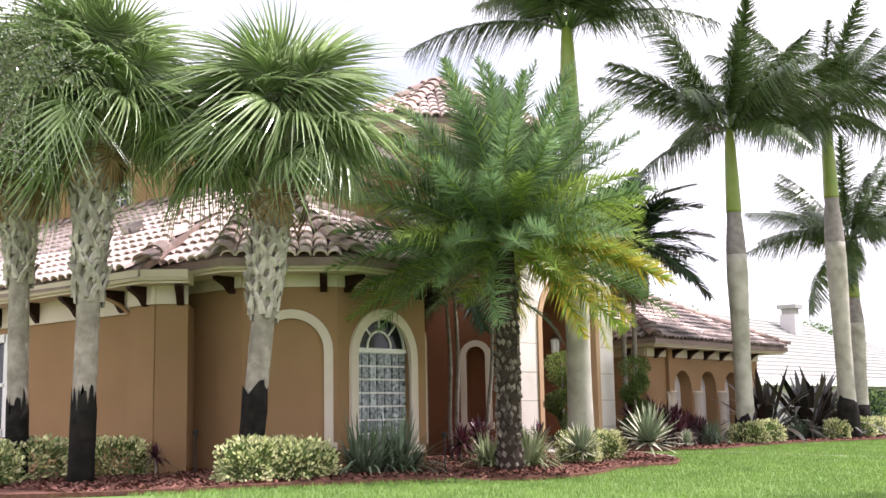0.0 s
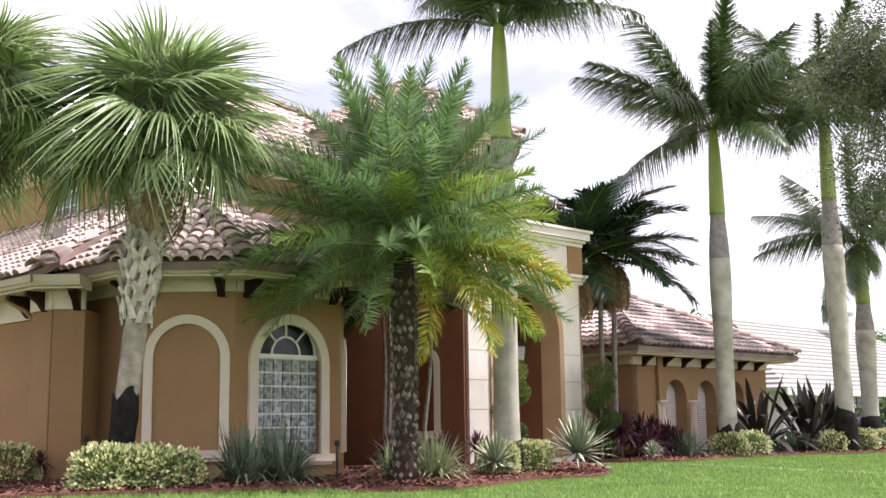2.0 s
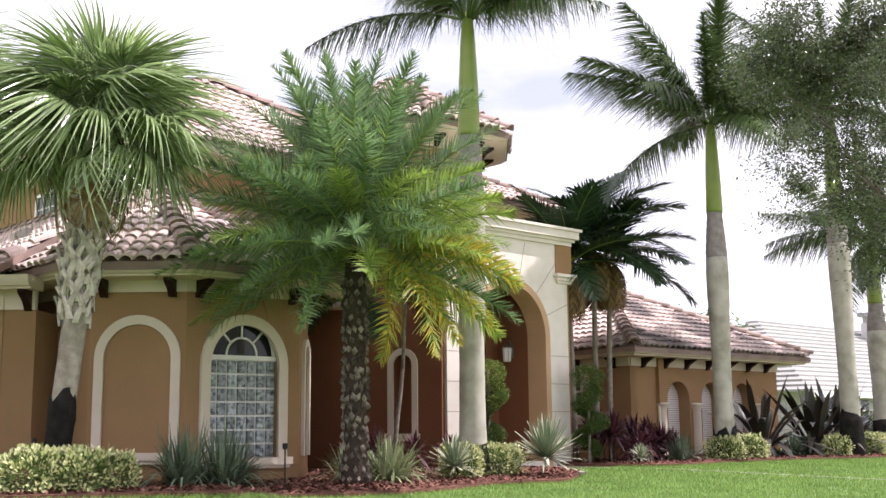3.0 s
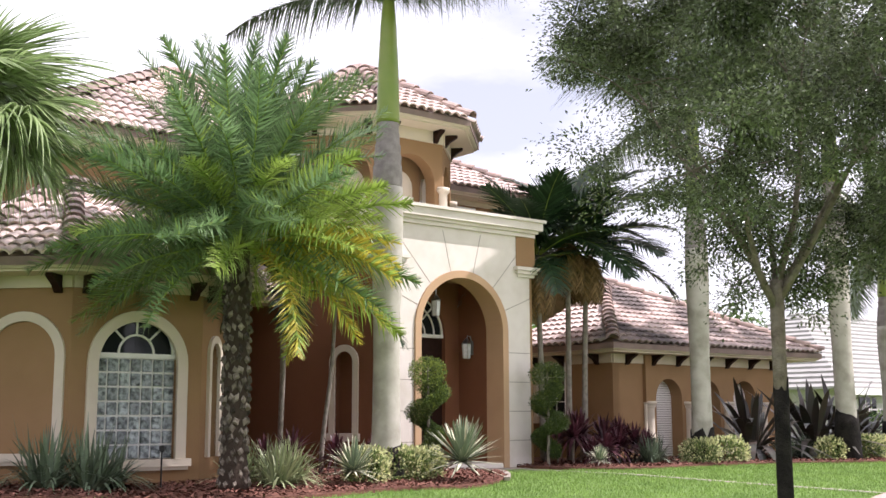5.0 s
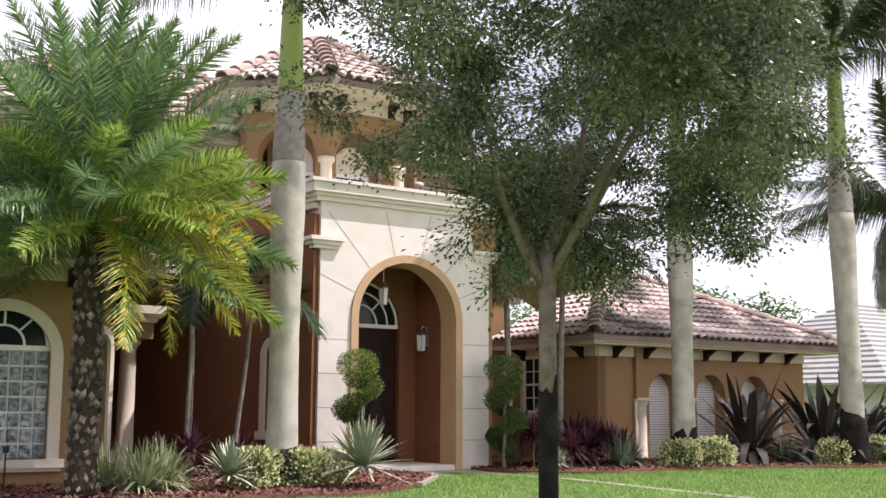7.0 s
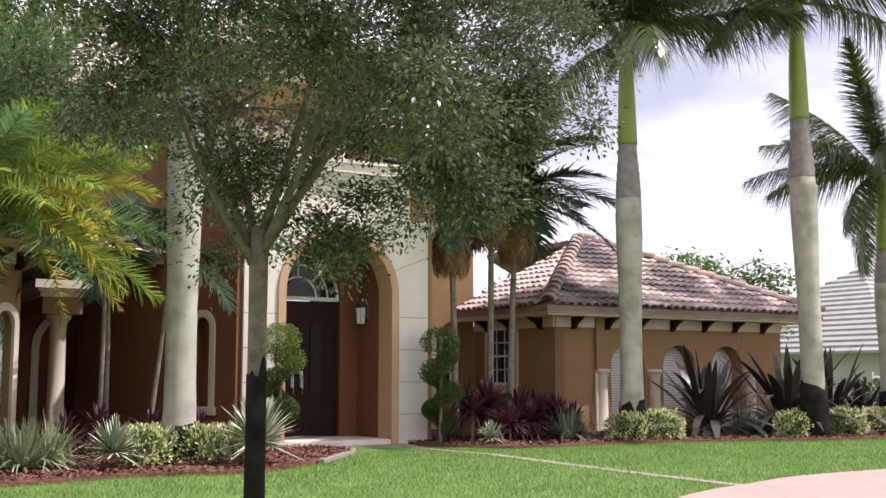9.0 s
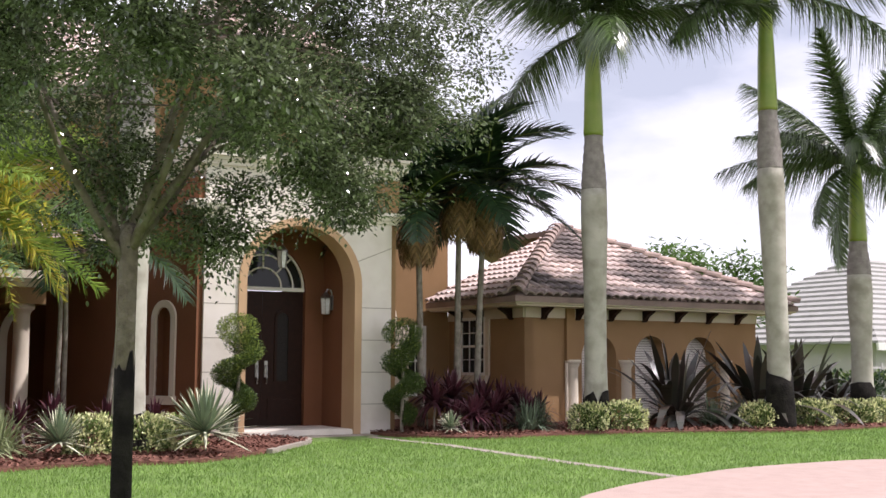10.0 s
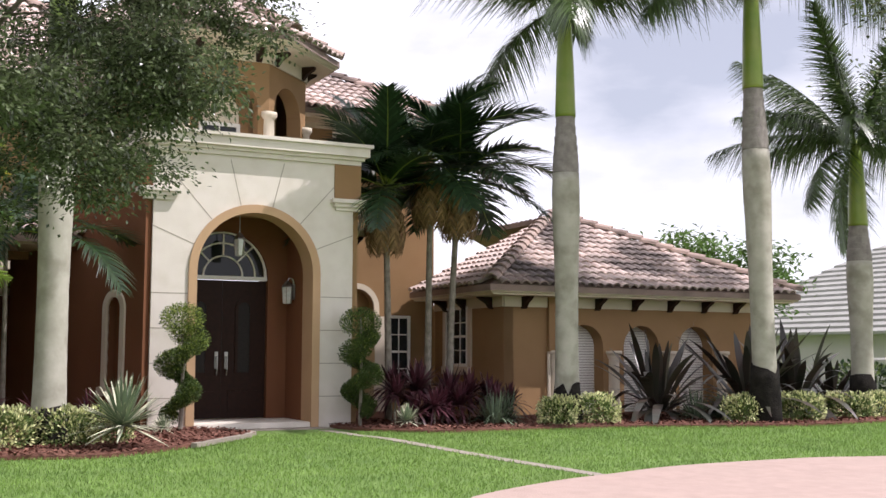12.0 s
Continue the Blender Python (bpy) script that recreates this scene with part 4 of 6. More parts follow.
hp("court_soffit", bm, TRIM)
roof_face(((-6.0, 1.8, 3.3), (-1.95, 1.8, 3.3), (-1.95, 3.48, 4.1), (-6.0, 3.48, 4.1)))

# lamps at the entrance
def lantern(name, p, label, hang):
    t = thing(name, pose(*p), label, "lantern")
    bm = bmesh.new()
    lathe(bm, ((0.05, -0.2), (0.075, -0.19), (0.095, 0.08), (0.085, 0.1)), 6)
    part("glass", bm, LAMPGLASS, t)
    bm = bmesh.new()
    lathe(bm, ((0.11, 0.1), (0.105, 0.12), (0.04, 0.2), (0.015, 0.22)), 6)
    part("cap", bm, METAL, t, "pewter cap")
    bm = bmesh.new()
    if hang:
        tube(bm, [(0, 0, 0.2), (0, 0, 3.75 - p[2])], [0.01, 0.01], 5)
        part("chain", bm, METAL, t)
    else:
        tube(bm, [(0, 0, 0.2), (0.03, 0, 0.27), (0.1, 0, 0.25), (0.14, 0, 0.1)], [0.012] * 4, 5)
        box(bm, 0.1, 0.16, -0.06, 0.06, -0.12, 0.16, 0.01)
        part("wall_mount", bm, METAL, t)
    for i in range(6):
        a = math.pi * 2 * i / 6
        bm = bmesh.new()
        tube(bm, [(0.078 * math.cos(a), 0.078 * math.sin(a), -0.19), (0.098 * math.cos(a), 0.098 * math.sin(a), 0.09)], [0.007, 0.007], 4)
        part("bar", bm, METAL, t)
    return t


lantern("hanging_lantern", (-0.12, 0.72, 3.18), "pewter and seeded glass lantern hanging in the porch", True)
lantern("wall_lantern", (0.85, 0.95, 2.38), "pewter and glass wall lantern on the porch side wall", False)


# ---- plants: builders ----
class Leafer:
    """Collects leaf faces for one mesh."""

    def __init__(self):
        self.v, self.f, self.s = [], [], []

    def strip(self, left, right, slot=0):
        b = len(self.v)
        for l, r in zip(left, right):
            self.v += [l, r]
        for i in range(len(left) - 1):
            self.f.append((b + 2 * i, b + 2 * i + 1, b + 2 * i + 3, b + 2 * i + 2))
            self.s.append(slot)

    def blade(self, p, d, up, length, width, droop, k=3, slot=0, taper=1.0, shape=None, power=2.0):
        """A tapered strip from p along d, sinking by droop."""
        p, d = Vector(p), Vector(d).normalized()
        side = d.cross(Vector(up))
        side = side.normalized() if side.length > 1e-4 else d.orthogonal().normalized()
        left, right = [], []
        for i in range(k + 1):
            t = i / k
            q = p + d * (length * t)
            q = q + Vector((0, 0, -droop * length * t ** power))
            w = width * (shape(t) if shape else (1 - t ** 1.5 * taper)) * 0.5 + 0.001
            left.append(q - side * w)
            right.append(q + side * w)
        self.strip(left, right, slot)

    def leaf(self, p, d, nrm, length, width, slot=0):
        """A small pointed leaf of one folded pair of triangles."""
        d = Vector(d).normalized()
        side = d.cross(Vector(nrm))
        side = side.normalized() if side.length > 1e-4 else d.orthogonal().normalized()
        up = side.cross(d)
        b = len(self.v)
        p = Vector(p)
        self.v += [p, p + d * length * 0.5 + side * width * 0.5 + up * width * 0.18, p + d * length, p + d * length * 0.5 - side * width * 0.5 + up * width * 0.18]
        self.f += [(b, b + 1, b + 2), (b, b + 2, b + 3)]
        self.s += [slot, slot]

    def mesh(self, name, mats, smooth=False):
        return raw(name, self.v, self.f, mats, self.s, smooth)


def rnd(a, b):
    return random.uniform(a, b)


def pinnate(name, mats, length, arch, leaflets, ll, lw, vee, plume, droop, stiff=0.25, start=0.12, rachis=0.018, gold=0.0):
    """A feather leaf along +x that arches down; leaflets stand in a vee and may be ruffled."""
    L = Leafer()

    def spine(t):
        return Vector((length * (t - 0.12 * arch * t * t), 0, length * (0.10 * t - arch * 0.5 * t * t)))

    k = 9
    pts = [spine(i / k) for i in range(k + 1)]
    for s in (Vector((0, 1, 0)), Vector((0, 0, 1))):
        L.strip([p - s * rachis * (1.15 - i / k) for i, p in enumerate(pts)], [p + s * rachis * (1.15 - i / k) for i, p in enumerate(pts)], len(mats) - 1)
    for i in range(leaflets):
        t = start + (1 - start) * (i + rnd(-0.3, 0.3)) / leaflets
        t = min(0.995, max(start, t))
        p = spine(t)
        tan = (spine(min(1, t + 0.02)) - spine(t - 0.02)).normalized()
        up = Vector((0, 1, 0)).cross(tan) * -1
        up = up if up.z > 0 else -up
        prof = math.sin(math.pi * min(1, 0.18 + 0.8 * (t - start) / (1 - start))) ** 0.6
        for s in (-1, 1):
            a = vee + rnd(-plume, plume)
            forward = 0.45 + 0.6 * t + rnd(-0.08, 0.08)
            d = (Vector((0, s, 0)) * math.cos(a) + up * math.sin(a)).normalized() + tan * forward
            L.blade(p, d, up + Vector((0, 0, 0.01)), ll * prof * rnd(0.85, 1.1), lw, droop * rnd(0.6, 1.3), 3, 0 if random.random() > gold else min(1, len(mats) - 1))
    return L.mesh(name, mats)


def crown_matrix(az, el, z, r0=0.05, roll=0.0):
    return Matrix.Translation((r0 * math.cos(az), r0 * math.sin(az), z)) @ Euler((roll, -el, az)).to_matrix().to_4x4()


def ragged(bm, z, reach):
    """Frays the top edge of a dark trunk foot into uneven tongues, a little proud of the trunk."""
    for v in bm.verts:
        if v.co.z > z - 1e-3:
            v.co.z += rnd(-0.5, 1.0) * reach


def stem_rings(bm, prof, seg, lean):
    lathe(bm, prof, seg, (0, 0), 0.03, lean)


ROYAL_FRONDS = [pinnate("frond", [F_ROYAL, F_ROYAL], 3.3, a, 165, 0.6, 0.028, -0.1, 0.85, 1.05, rachis=0.026) for a in (0.4, 0.5, 0.62, 0.8)]


def royal_palm(x, y, band, top, base_r, label, seed, lean=(0, 0), size=1.0, gz=0.0, low=8, foot=0.0):
    random.seed(seed)
    t = thing("royal_palm", pose(x, y, gz), label, "palm tree", "royal palms before the house")
    h = band - gz

    def bend(z):
        return (lean[0] * (z / h - 1), lean[1] * (z / h - 1))

    prof = []
    for i in range(33):
        s = i / 32
        r = base_r * (1.18 * math.exp(-9 * s) * 0.22 + 0.86 + 0.2 * math.exp(-((s - 0.72) / 0.2) ** 2) - 0.18 * max(0, s - 0.85) / 0.15)
        prof.append((r * rnd(0.99, 1.01), s * h - (0.1 if i == 0 else 0)))
    cut = 26
    if foot:
        bm = bmesh.new()
        stem_rings(bm, [(base_r * rnd(1.12, 1.2), -0.1), (base_r * 1.17, 0.15), (base_r * 1.13, foot * 0.6), (base_r * 1.07, foot * 0.85), (base_r * 1.05, foot)], 18, bend)
        ragged(bm, foot, 0.22)
        part("trunk_foot", bm, BARK_DARK, t, "dark root-covered trunk foot", True)
    bm = bmesh.new()
    stem_rings(bm, prof[:cut + 1], 20, bend)
    part("trunk", bm, BARK_ROYAL, t, "smooth pale grey trunk", True)
    bm = bmesh.new()
    rings = []
    for i in range(cut, 32):
        (r0, z0), (r1, z1) = prof[i], prof[i + 1]
        rings += [(r0, z0), (r0 * 0.975, z0 + (z1 - z0) * 0.12), (r0 * 0.985, z0 + (z1 - z0) * 0.85)]
    rings.append(prof[-1])
    stem_rings(bm, rings, 20, bend)
    part("ringed_trunk", bm, BARK_BAND, t, "brownish ringed upper trunk", True)
    bm = bmesh.new()
    ht = top - band
    stem_rings(bm, [(base_r * 0.78, h - 0.01), (base_r * 0.8, h + 0.05), (base_r * 0.7, h + ht * 0.4), (base_r * 0.55, h + ht * 0.75), (base_r * 0.36, h + ht)], 18, lambda z: (0, 0))
    part("crownshaft", bm, SHAFT, t, "smooth green crownshaft", True)
    k = 22
    for i in range(k):
        az = i * 2.39996 + rnd(-0.2, 0.2) + seed
        el = radians(64 - (64 - low) * (i / (k - 1)) ** 0.8 if i < k - 2 else low - 26) + rnd(-0.08, 0.08)
        m = crown_matrix(az, el, h + ht - 0.1, 0.08, rnd(-0.5, 0.5)) @ Matrix.Scale(size * rnd(0.9, 1.1), 4)
        place("frond", ROYAL_FRONDS[min(3, int(4 * i / k + rnd(0, 0.9)))], t, m)
    return t


def fan_leaf(name, mats, petiole, size, segs, fold, droop):
    """A costapalmate fan leaf: a petiole along +x and pleated segments with hanging tips."""
    L = Leafer()
    L.blade((0, 0, 0), (1, 0, 0), (0, 0, 1), petiole, 0.05, 0.12, 4, len(mats) - 1, 0.5)
    L.blade((0, 0, 0), (1, 0, 0), (0, 1, 0), petiole, 0.03, 0.12, 4, len(mats) - 1, 0.5)
    o = Vector((petiole, 0, -0.12 * petiole))
    for i in range(segs):
        s = i / (segs - 1) * 2 - 1
        a = s * radians(150)
        costa = 0.32 * size * (1 - abs(s))
        base = o + Vector((costa, 0, -0.35 * costa))
        d = Vector((math.cos(a), math.sin(a), 0.10 + fold * abs(math.sin(a)) - 0.3 * (1 - abs(s))))
        ln = size * (0.72 + 0.28 * math.cos(a * 0.6)) * rnd(0.92, 1.06)
        dr = droop * rnd(0.6, 1.5)
        for q in (-1, 1):
            up = Vector((0, 0, 1)) + Vector((-math.sin(a), math.cos(a), 0)) * 0.8 * q
            L.blade(base, d, up, ln, 0.048, dr, 6, 0, shape=lambda t: 0.35 + 0.65 * min(1, t * 2.5) if t < 0.4 else max(0.0, 1 - ((t - 0.4) / 0.6) ** 1.1), power=2.3)
    return L.mesh(name, mats)


FANS = [fan_leaf("fan_leaf", [F_SABAL, F_SABAL], 0.66, 0.70, 42, f, d) for f, d in ((0.3, 0.8), (0.5, 1.25), (0.3, 1.6), (0.4, 1.0))]
FAN_DRY = fan_leaf("dry_fan_leaf", [F_DEAD, F_DEAD], 0.7, 0.7, 22, 0.5, 1.1)


def boot_mesh():
    """A split leaf base: two flat prongs that part from a broad foot."""
    b = bmesh.new()
    for s in (-1, 1):
        rows = []
        for y, z, w in ((s * 0.09, -0.02, 0.045), (s * 0.06, 0.12, 0.042), (s * -0.01, 0.26, 0.036), (s * -0.07, 0.36, 0.02)):
            rows.append([b.verts.new((x, y + q * w, z)) for x, q in ((0.0, -1), (0.0, 1), (0.03, 0.8), (0.03, -0.8))])
        for p, q in zip(rows, rows[1:]):
            for k in range(4):
                b.faces.new((p[k], p[(k + 1) % 4], q[(k + 1) % 4], q[k]))
        b.faces.new(rows[-1])
    me = bpy.data.meshes.new("leaf_boot")
    b.to_mesh(me)
    b.free()
    me.materials.append(BOOT)
    return me


BOOT_ME = boot_mesh()


def sabal_palm(x, y, gz, height, r, label, seed, lean=(0, 0), size=1.0, boots=1.0, dark=1.0, leaves=60):
    random.seed(seed)
    t = thing("cabbage_palm", pose(x, y, gz), label, "palm tree", "cabbage palms beside the house")

    def bend(z):
        return (lean[0] * z / height, lean[1] * z / height)

    bm = bmesh.new()
    stem_rings(bm, [(r * 1.2, -0.1), (r * 1.05, 0.2)] + [(r * rnd(1.04, 1.08), dark * i / 5) for i in range(2, 6)], 44, bend)
    ragged(bm, dark, 0.3)
    part("trunk_base", bm, BARK_DARK, t, "blackened trunk foot", True)
    bm = bmesh.new()
    stem_rings(bm, [(r * rnd(0.93, 1.02), dark * 0.6 + (height - dark * 0.6) * i / 14) for i in range(15)], 16, bend)
    part("trunk", bm, BARK_SABAL, t, "rough grey trunk", True)
    # split leaf boots that criss-cross on the upper trunk
    z0 = height * (1 - 0.52 * boots)
    k = int(84 * boots)
    for i in range(k):
        z = z0 + (height + 0.15 - z0) * i / k
        az = i * 2.39996
        grow = (1 + 0.6 * (z - z0) / (height - z0)) * rnd(0.85, 1.15)
        bx, by = bend(min(z, height))
        m = Matrix.Translation((bx, by, z)) @ Matrix.Rotation(az, 4, "Z") @ Matrix.Translation((r * 0.9, 0, 0)) @ Matrix.Rotation(radians(rnd(8, 20)), 4, "Y") @ Matrix.Scale(grow, 4)
        place("leaf_boot", BOOT_ME, t, m)
    for i in range(leaves):
        f = i / (leaves - 1)
        az = i * 2.39996 + seed
        el = radians(84 - 96 * f ** 0.95) + rnd(-0.14, 0.14)
        m = Matrix.Translation((lean[0], lean[1], 0)) @ crown_matrix(az, el, height + 0.1 + 0.3 * (1 - f), 0.1, rnd(-0.7, 0.7)) @ Matrix.Scale(size * rnd(0.8, 1.1), 4)
        place("fan_leaf", FANS[i % 4], t, m)
    for i in range(4):
        m = Matrix.Translation((lean[0], lean[1], 0)) @ crown_matrix(i * 1.7 + seed, radians(-62), height, 0.12, 0) @ Matrix.Scale(size * 0.7, 4)
        place("dry_fan_leaf", FAN_DRY, t, m)
    return t


DATE_FRONDS = [pinnate("frond", [F_DATE, F_DATE_Y], 2.6, a, 120, 0.42, 0.021, 0.35, 1.0, 0.1, start=0.12, rachis=0.024, gold=g) for a, g in ((0.3, 0.03), (0.5, 0.1), (0.75, 0.15), (0.4, 0.05))]
DATE_PALE = [pinnate("young_frond", [F_DATE_Y, F_DATE_Y], 2.4, a, 100, 0.42, 0.023, 0.35, 0.9, 0.12, start=0.16, rachis=0.02) for a in (0.5, 0.8)]
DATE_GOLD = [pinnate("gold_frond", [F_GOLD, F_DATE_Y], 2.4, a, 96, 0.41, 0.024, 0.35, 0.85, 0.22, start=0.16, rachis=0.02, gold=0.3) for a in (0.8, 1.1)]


def scar_mesh():
    b = bmesh.new()
    w, h = 0.052, 0.078
    foot = [b.verts.new((0, w, 0)), b.verts.new((0, 0, h)), b.verts.new((0, -w, 0)), b.verts.new((0, 0, -h))]
    tip = [b.verts.new((0.03, w * 0.6, 0.012)), b.verts.new((0.028, 0, h * 0.62)), b.verts.new((0.03, -w * 0.6, 0.012)), b.verts.new((0.042, 0, -h * 0.4))]
    b.faces.new(tip)
    for q in range(4):
        b.faces.new((foot[q], foot[(q + 1) % 4], tip[(q + 1) % 4], tip[q]))
    me = bpy.data.meshes.new("leaf_scar")
    b.to_mesh(me)
    b.free()
    me.materials.append(SCAR)
    return me


SCAR_ME = scar_mesh()


def date_palm(x, y, gz, height, r, seed):
    random.seed(seed)
    t = thing("date_palm", pose(x, y, gz), "date palm with scaly dark trunk and dense arching fronds", "palm tree")
    bm = bmesh.new()
    stem_rings(bm, [(r * 1.15, -0.1), (r * 1.1, 0.1), (r * 0.92, 0.5), (r * 0.88, height * 0.6), (r * 0.95, height * 0.85), (r * 0.8, height + 0.3)], 18, None)
    part("trunk", bm, BARK_DATE, t, "dark trunk core", True)
    step = 0.135
    for j in range(int(height / step)):
        z = 0.05 + j * step
        rr = r * (0.98 if z > 0.3 else 1.1)
        for i in range(10):
            a = 2 * math.pi * (i + 0.5 * (j % 2)) / 10 + rnd(-0.16, 0.16)
            m = Matrix.Rotation(a, 4, "Z") @ Matrix.Translation((rr * 0.93, 0, z + rnd(-0.035, 0.035))) @ Matrix.Rotation(rnd(-0.5, 0.5), 4, "X") @ Matrix.Diagonal((rnd(0.7, 1.5), rnd(0.65, 1.05), rnd(0.65, 1.15), 1))
            place("leaf_scar", SCAR_ME, t, m)
    k = 104
    for i in range(k):
        f = i / (k - 1)
        az = i * 2.39996
        el = radians(86 - 108 * f ** 0.9) + rnd(-0.12, 0.12)
        # lower fronds turn yellow-green and gold, mostly round azimuth -25
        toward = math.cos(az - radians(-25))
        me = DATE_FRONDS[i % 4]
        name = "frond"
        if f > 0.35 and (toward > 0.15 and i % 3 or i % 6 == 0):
            me, name = DATE_PALE[i % 2], "young_frond"
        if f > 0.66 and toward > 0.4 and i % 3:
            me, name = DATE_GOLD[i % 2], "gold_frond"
        m = crown_matrix(az, el, height + 0.25 + 0.35 * (1 - f), 0.12, rnd(-0.8, 0.8)) @ Matrix.Scale(rnd(0.88, 1.08), 4)
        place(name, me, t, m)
    return t


ADO_FRONDS = [pinnate("frond", [F_ADO, SHAFT], 2.15, a, 40, 0.72, 0.062, 0.35, 0.12, 0.4, start=0.1, rachis=0.02) for a in (0.75, 1.0, 1.25)]
ADO_DRY = pinnate("dry_frond", [F_DEAD, F_DEAD], 1.3, 1.6, 26, 0.4, 0.04, 0.1, 0.5, 1.0, rachis=0.018)


def clump_palm(stems, seed):
    random.seed(seed)
    t = thing("clump_palm", pose(stems[0][0], stems[0][1], 0.04), "clump of slender dark green palms with ringed stems", "palm tree")
    ox, oy = stems[0][0], stems[0][1]
    for n, (x, y, h, lx, ly) in enumerate(stems):
        bm = bmesh.new()
        pts = [(x - ox + lx * (i / 10) ** 1.5, y - oy + ly * i / 10, -0.05 + (h + 0.05) * i / 10) for i in range(11)]
        tube(bm, pts, [0.075 - 0.025 * i / 10 for i in range(11)], 9)
        part("stem", bm, BARK_THIN, t, "slender ringed stem", True)
        c = Matrix.Translation((x - ox + lx, y - oy + ly, 0))
        for i in range(17):
            f = i / 16
            m = c @ crown_matrix(i * 2.39996 + n, radians(74 - 86 * f) + rnd(-0.1, 0.1), h + 0.35 - 0.2 * f, 0.05, rnd(-0.3, 0.3)) @ Matrix.Scale(rnd(0.85, 1.1), 4)
            place("frond", ADO_FRONDS[i % 3], t, m)
        for i in range(9):
            m = c @ crown_matrix(i * 0.7 + n, radians(-35), h + 0.05, 0.05)
            place("dry_frond", ADO_DRY, t, m @ Matrix.Scale(0.8, 4))
    return t


def oak_tree(x, y, gz, label, seed, fork=2.2, r=0.056, crown=(0.4, -0.1, 4.0), radius=(2.1, 2.1, 1.95), leaves=190000, black=1.4, clumps_n=390):
    random.seed(seed)
    t = thing("oak_tree", pose(x, y, gz), label, "tree", "street oaks")
    bm = bmesh.new()
    lathe(bm, ((r * 1.35, -0.1), (r * 1.2, 0.1), (r * 1.12, black * 0.6), (r * 1.1, black * 0.8), (r * 1.09, black)), 18, (0, 0), 0.05)
    ragged(bm, black, 0.15)
    part("trunk_base", bm, BARK_DARK, t, "blackened lower trunk", True)
    bm = bmesh.new()
    lathe(bm, ((r, black - 0.4), (r, (black + fork) / 2), (r * 1.05, fork), (r * 0.9, fork + 0.12)), 14, (0, 0), 0.05)
    part("trunk", bm, BARK_OAK, t, "grey oak trunk", True)
    c = Vector(crown)
    tips = []
    for i in range(7):
        az = i * 2.39996
        out = rnd(0.3, 0.95)
        if i == 0:
            out = 0.08
        end = c + Vector((radius[0] * 0.8 * out * math.cos(az), radius[1] * 0.8 * out * math.sin(az), radius[2] * (rnd(-0.35, 0.2) if out > 0.5 else rnd(0.2, 0.7))))
        a = Vector((0, 0, fork - rnd(-0.05, 0.15)))
        mid = a.lerp(end, 0.45) + Vector((rnd(-0.12, 0.12), rnd(-0.12, 0.12), rnd(0.0, 0.25)))
        pts = [a, a.lerp(mid, 0.5) + Vector((rnd(-0.05, 0.05), rnd(-0.05, 0.05), 0)), mid, mid.lerp(end, 0.5) + Vector((rnd(-0.1, 0.1), rnd(-0.1, 0.1), 0.05)), end]
        bm = bmesh.new()
        tube(bm, pts, [r * 0.6, r * 0.46, r * 0.34, r * 0.2, r * 0.08], 8)
        for q in range(7):
            s = rnd(0.35, 0.95)
            base = mid.lerp(end, (s - 0.35) / 0.6) if s > 0.4 else mid
            d = Vector((rnd(-1, 1), rnd(-1, 1), rnd(-0.4, 0.8))).normalized() * rnd(0.45, 0.95)
            tube(bm, [base, base + d * 0.5 + Vector((0, 0, 0.05)), base + d], [r * 0.18, r * 0.11, r * 0.04], 5)
            tips.append(base + d)
        part("limb", bm, BARK_OAK, t, "forking oak limb", True)
        tips += [end, mid.lerp(end, 0.6)]
    clumps = list(tips)
    while len(clumps) < clumps_n:
        v = Vector((random.gauss(0, 1), random.gauss(0, 1), random.gauss(0, 1))).normalized() * rnd(0.45, 1.0) ** 0.6
        p = c + Vector((v.x * radius[0], v.y * radius[1], v.z * radius[2]))
        wob = noise.noise(p * 0.95 + Vector((seed, 0, 0)))
        if wob > 0.11 and p.z > fork - 0.15:
            clumps.append(p)
    L = Leafer()
    per = leaves // len(clumps)
    for q in clumps:
        sr = rnd(0.12, 0.27)
        axis = Vector((rnd(-1, 1), rnd(-1, 1), rnd(-0.5, 0.3))).normalized()
        for i in range(per):
            o = Vector((random.gauss(0, 1), random.gauss(0, 1), random.gauss(0, 0.7))) * sr * 0.5 + axis * random.gauss(0, 1) * sr * 0.6
            d = (o.normalized() + Vector((rnd(-0.7, 0.7), rnd(-0.7, 0.7), rnd(-0.8, 0.4)))).normalized()
            L.leaf(q + o, d, (rnd(-0.6, 0.6), rnd(-0.6, 0.6), 1), rnd(0.027, 0.049), rnd(0.016, 0.026))
    ob = place("crown", L.mesh("crown", [F_OAK]), t, None, "airy crown of small grey-green leaves")
    return t


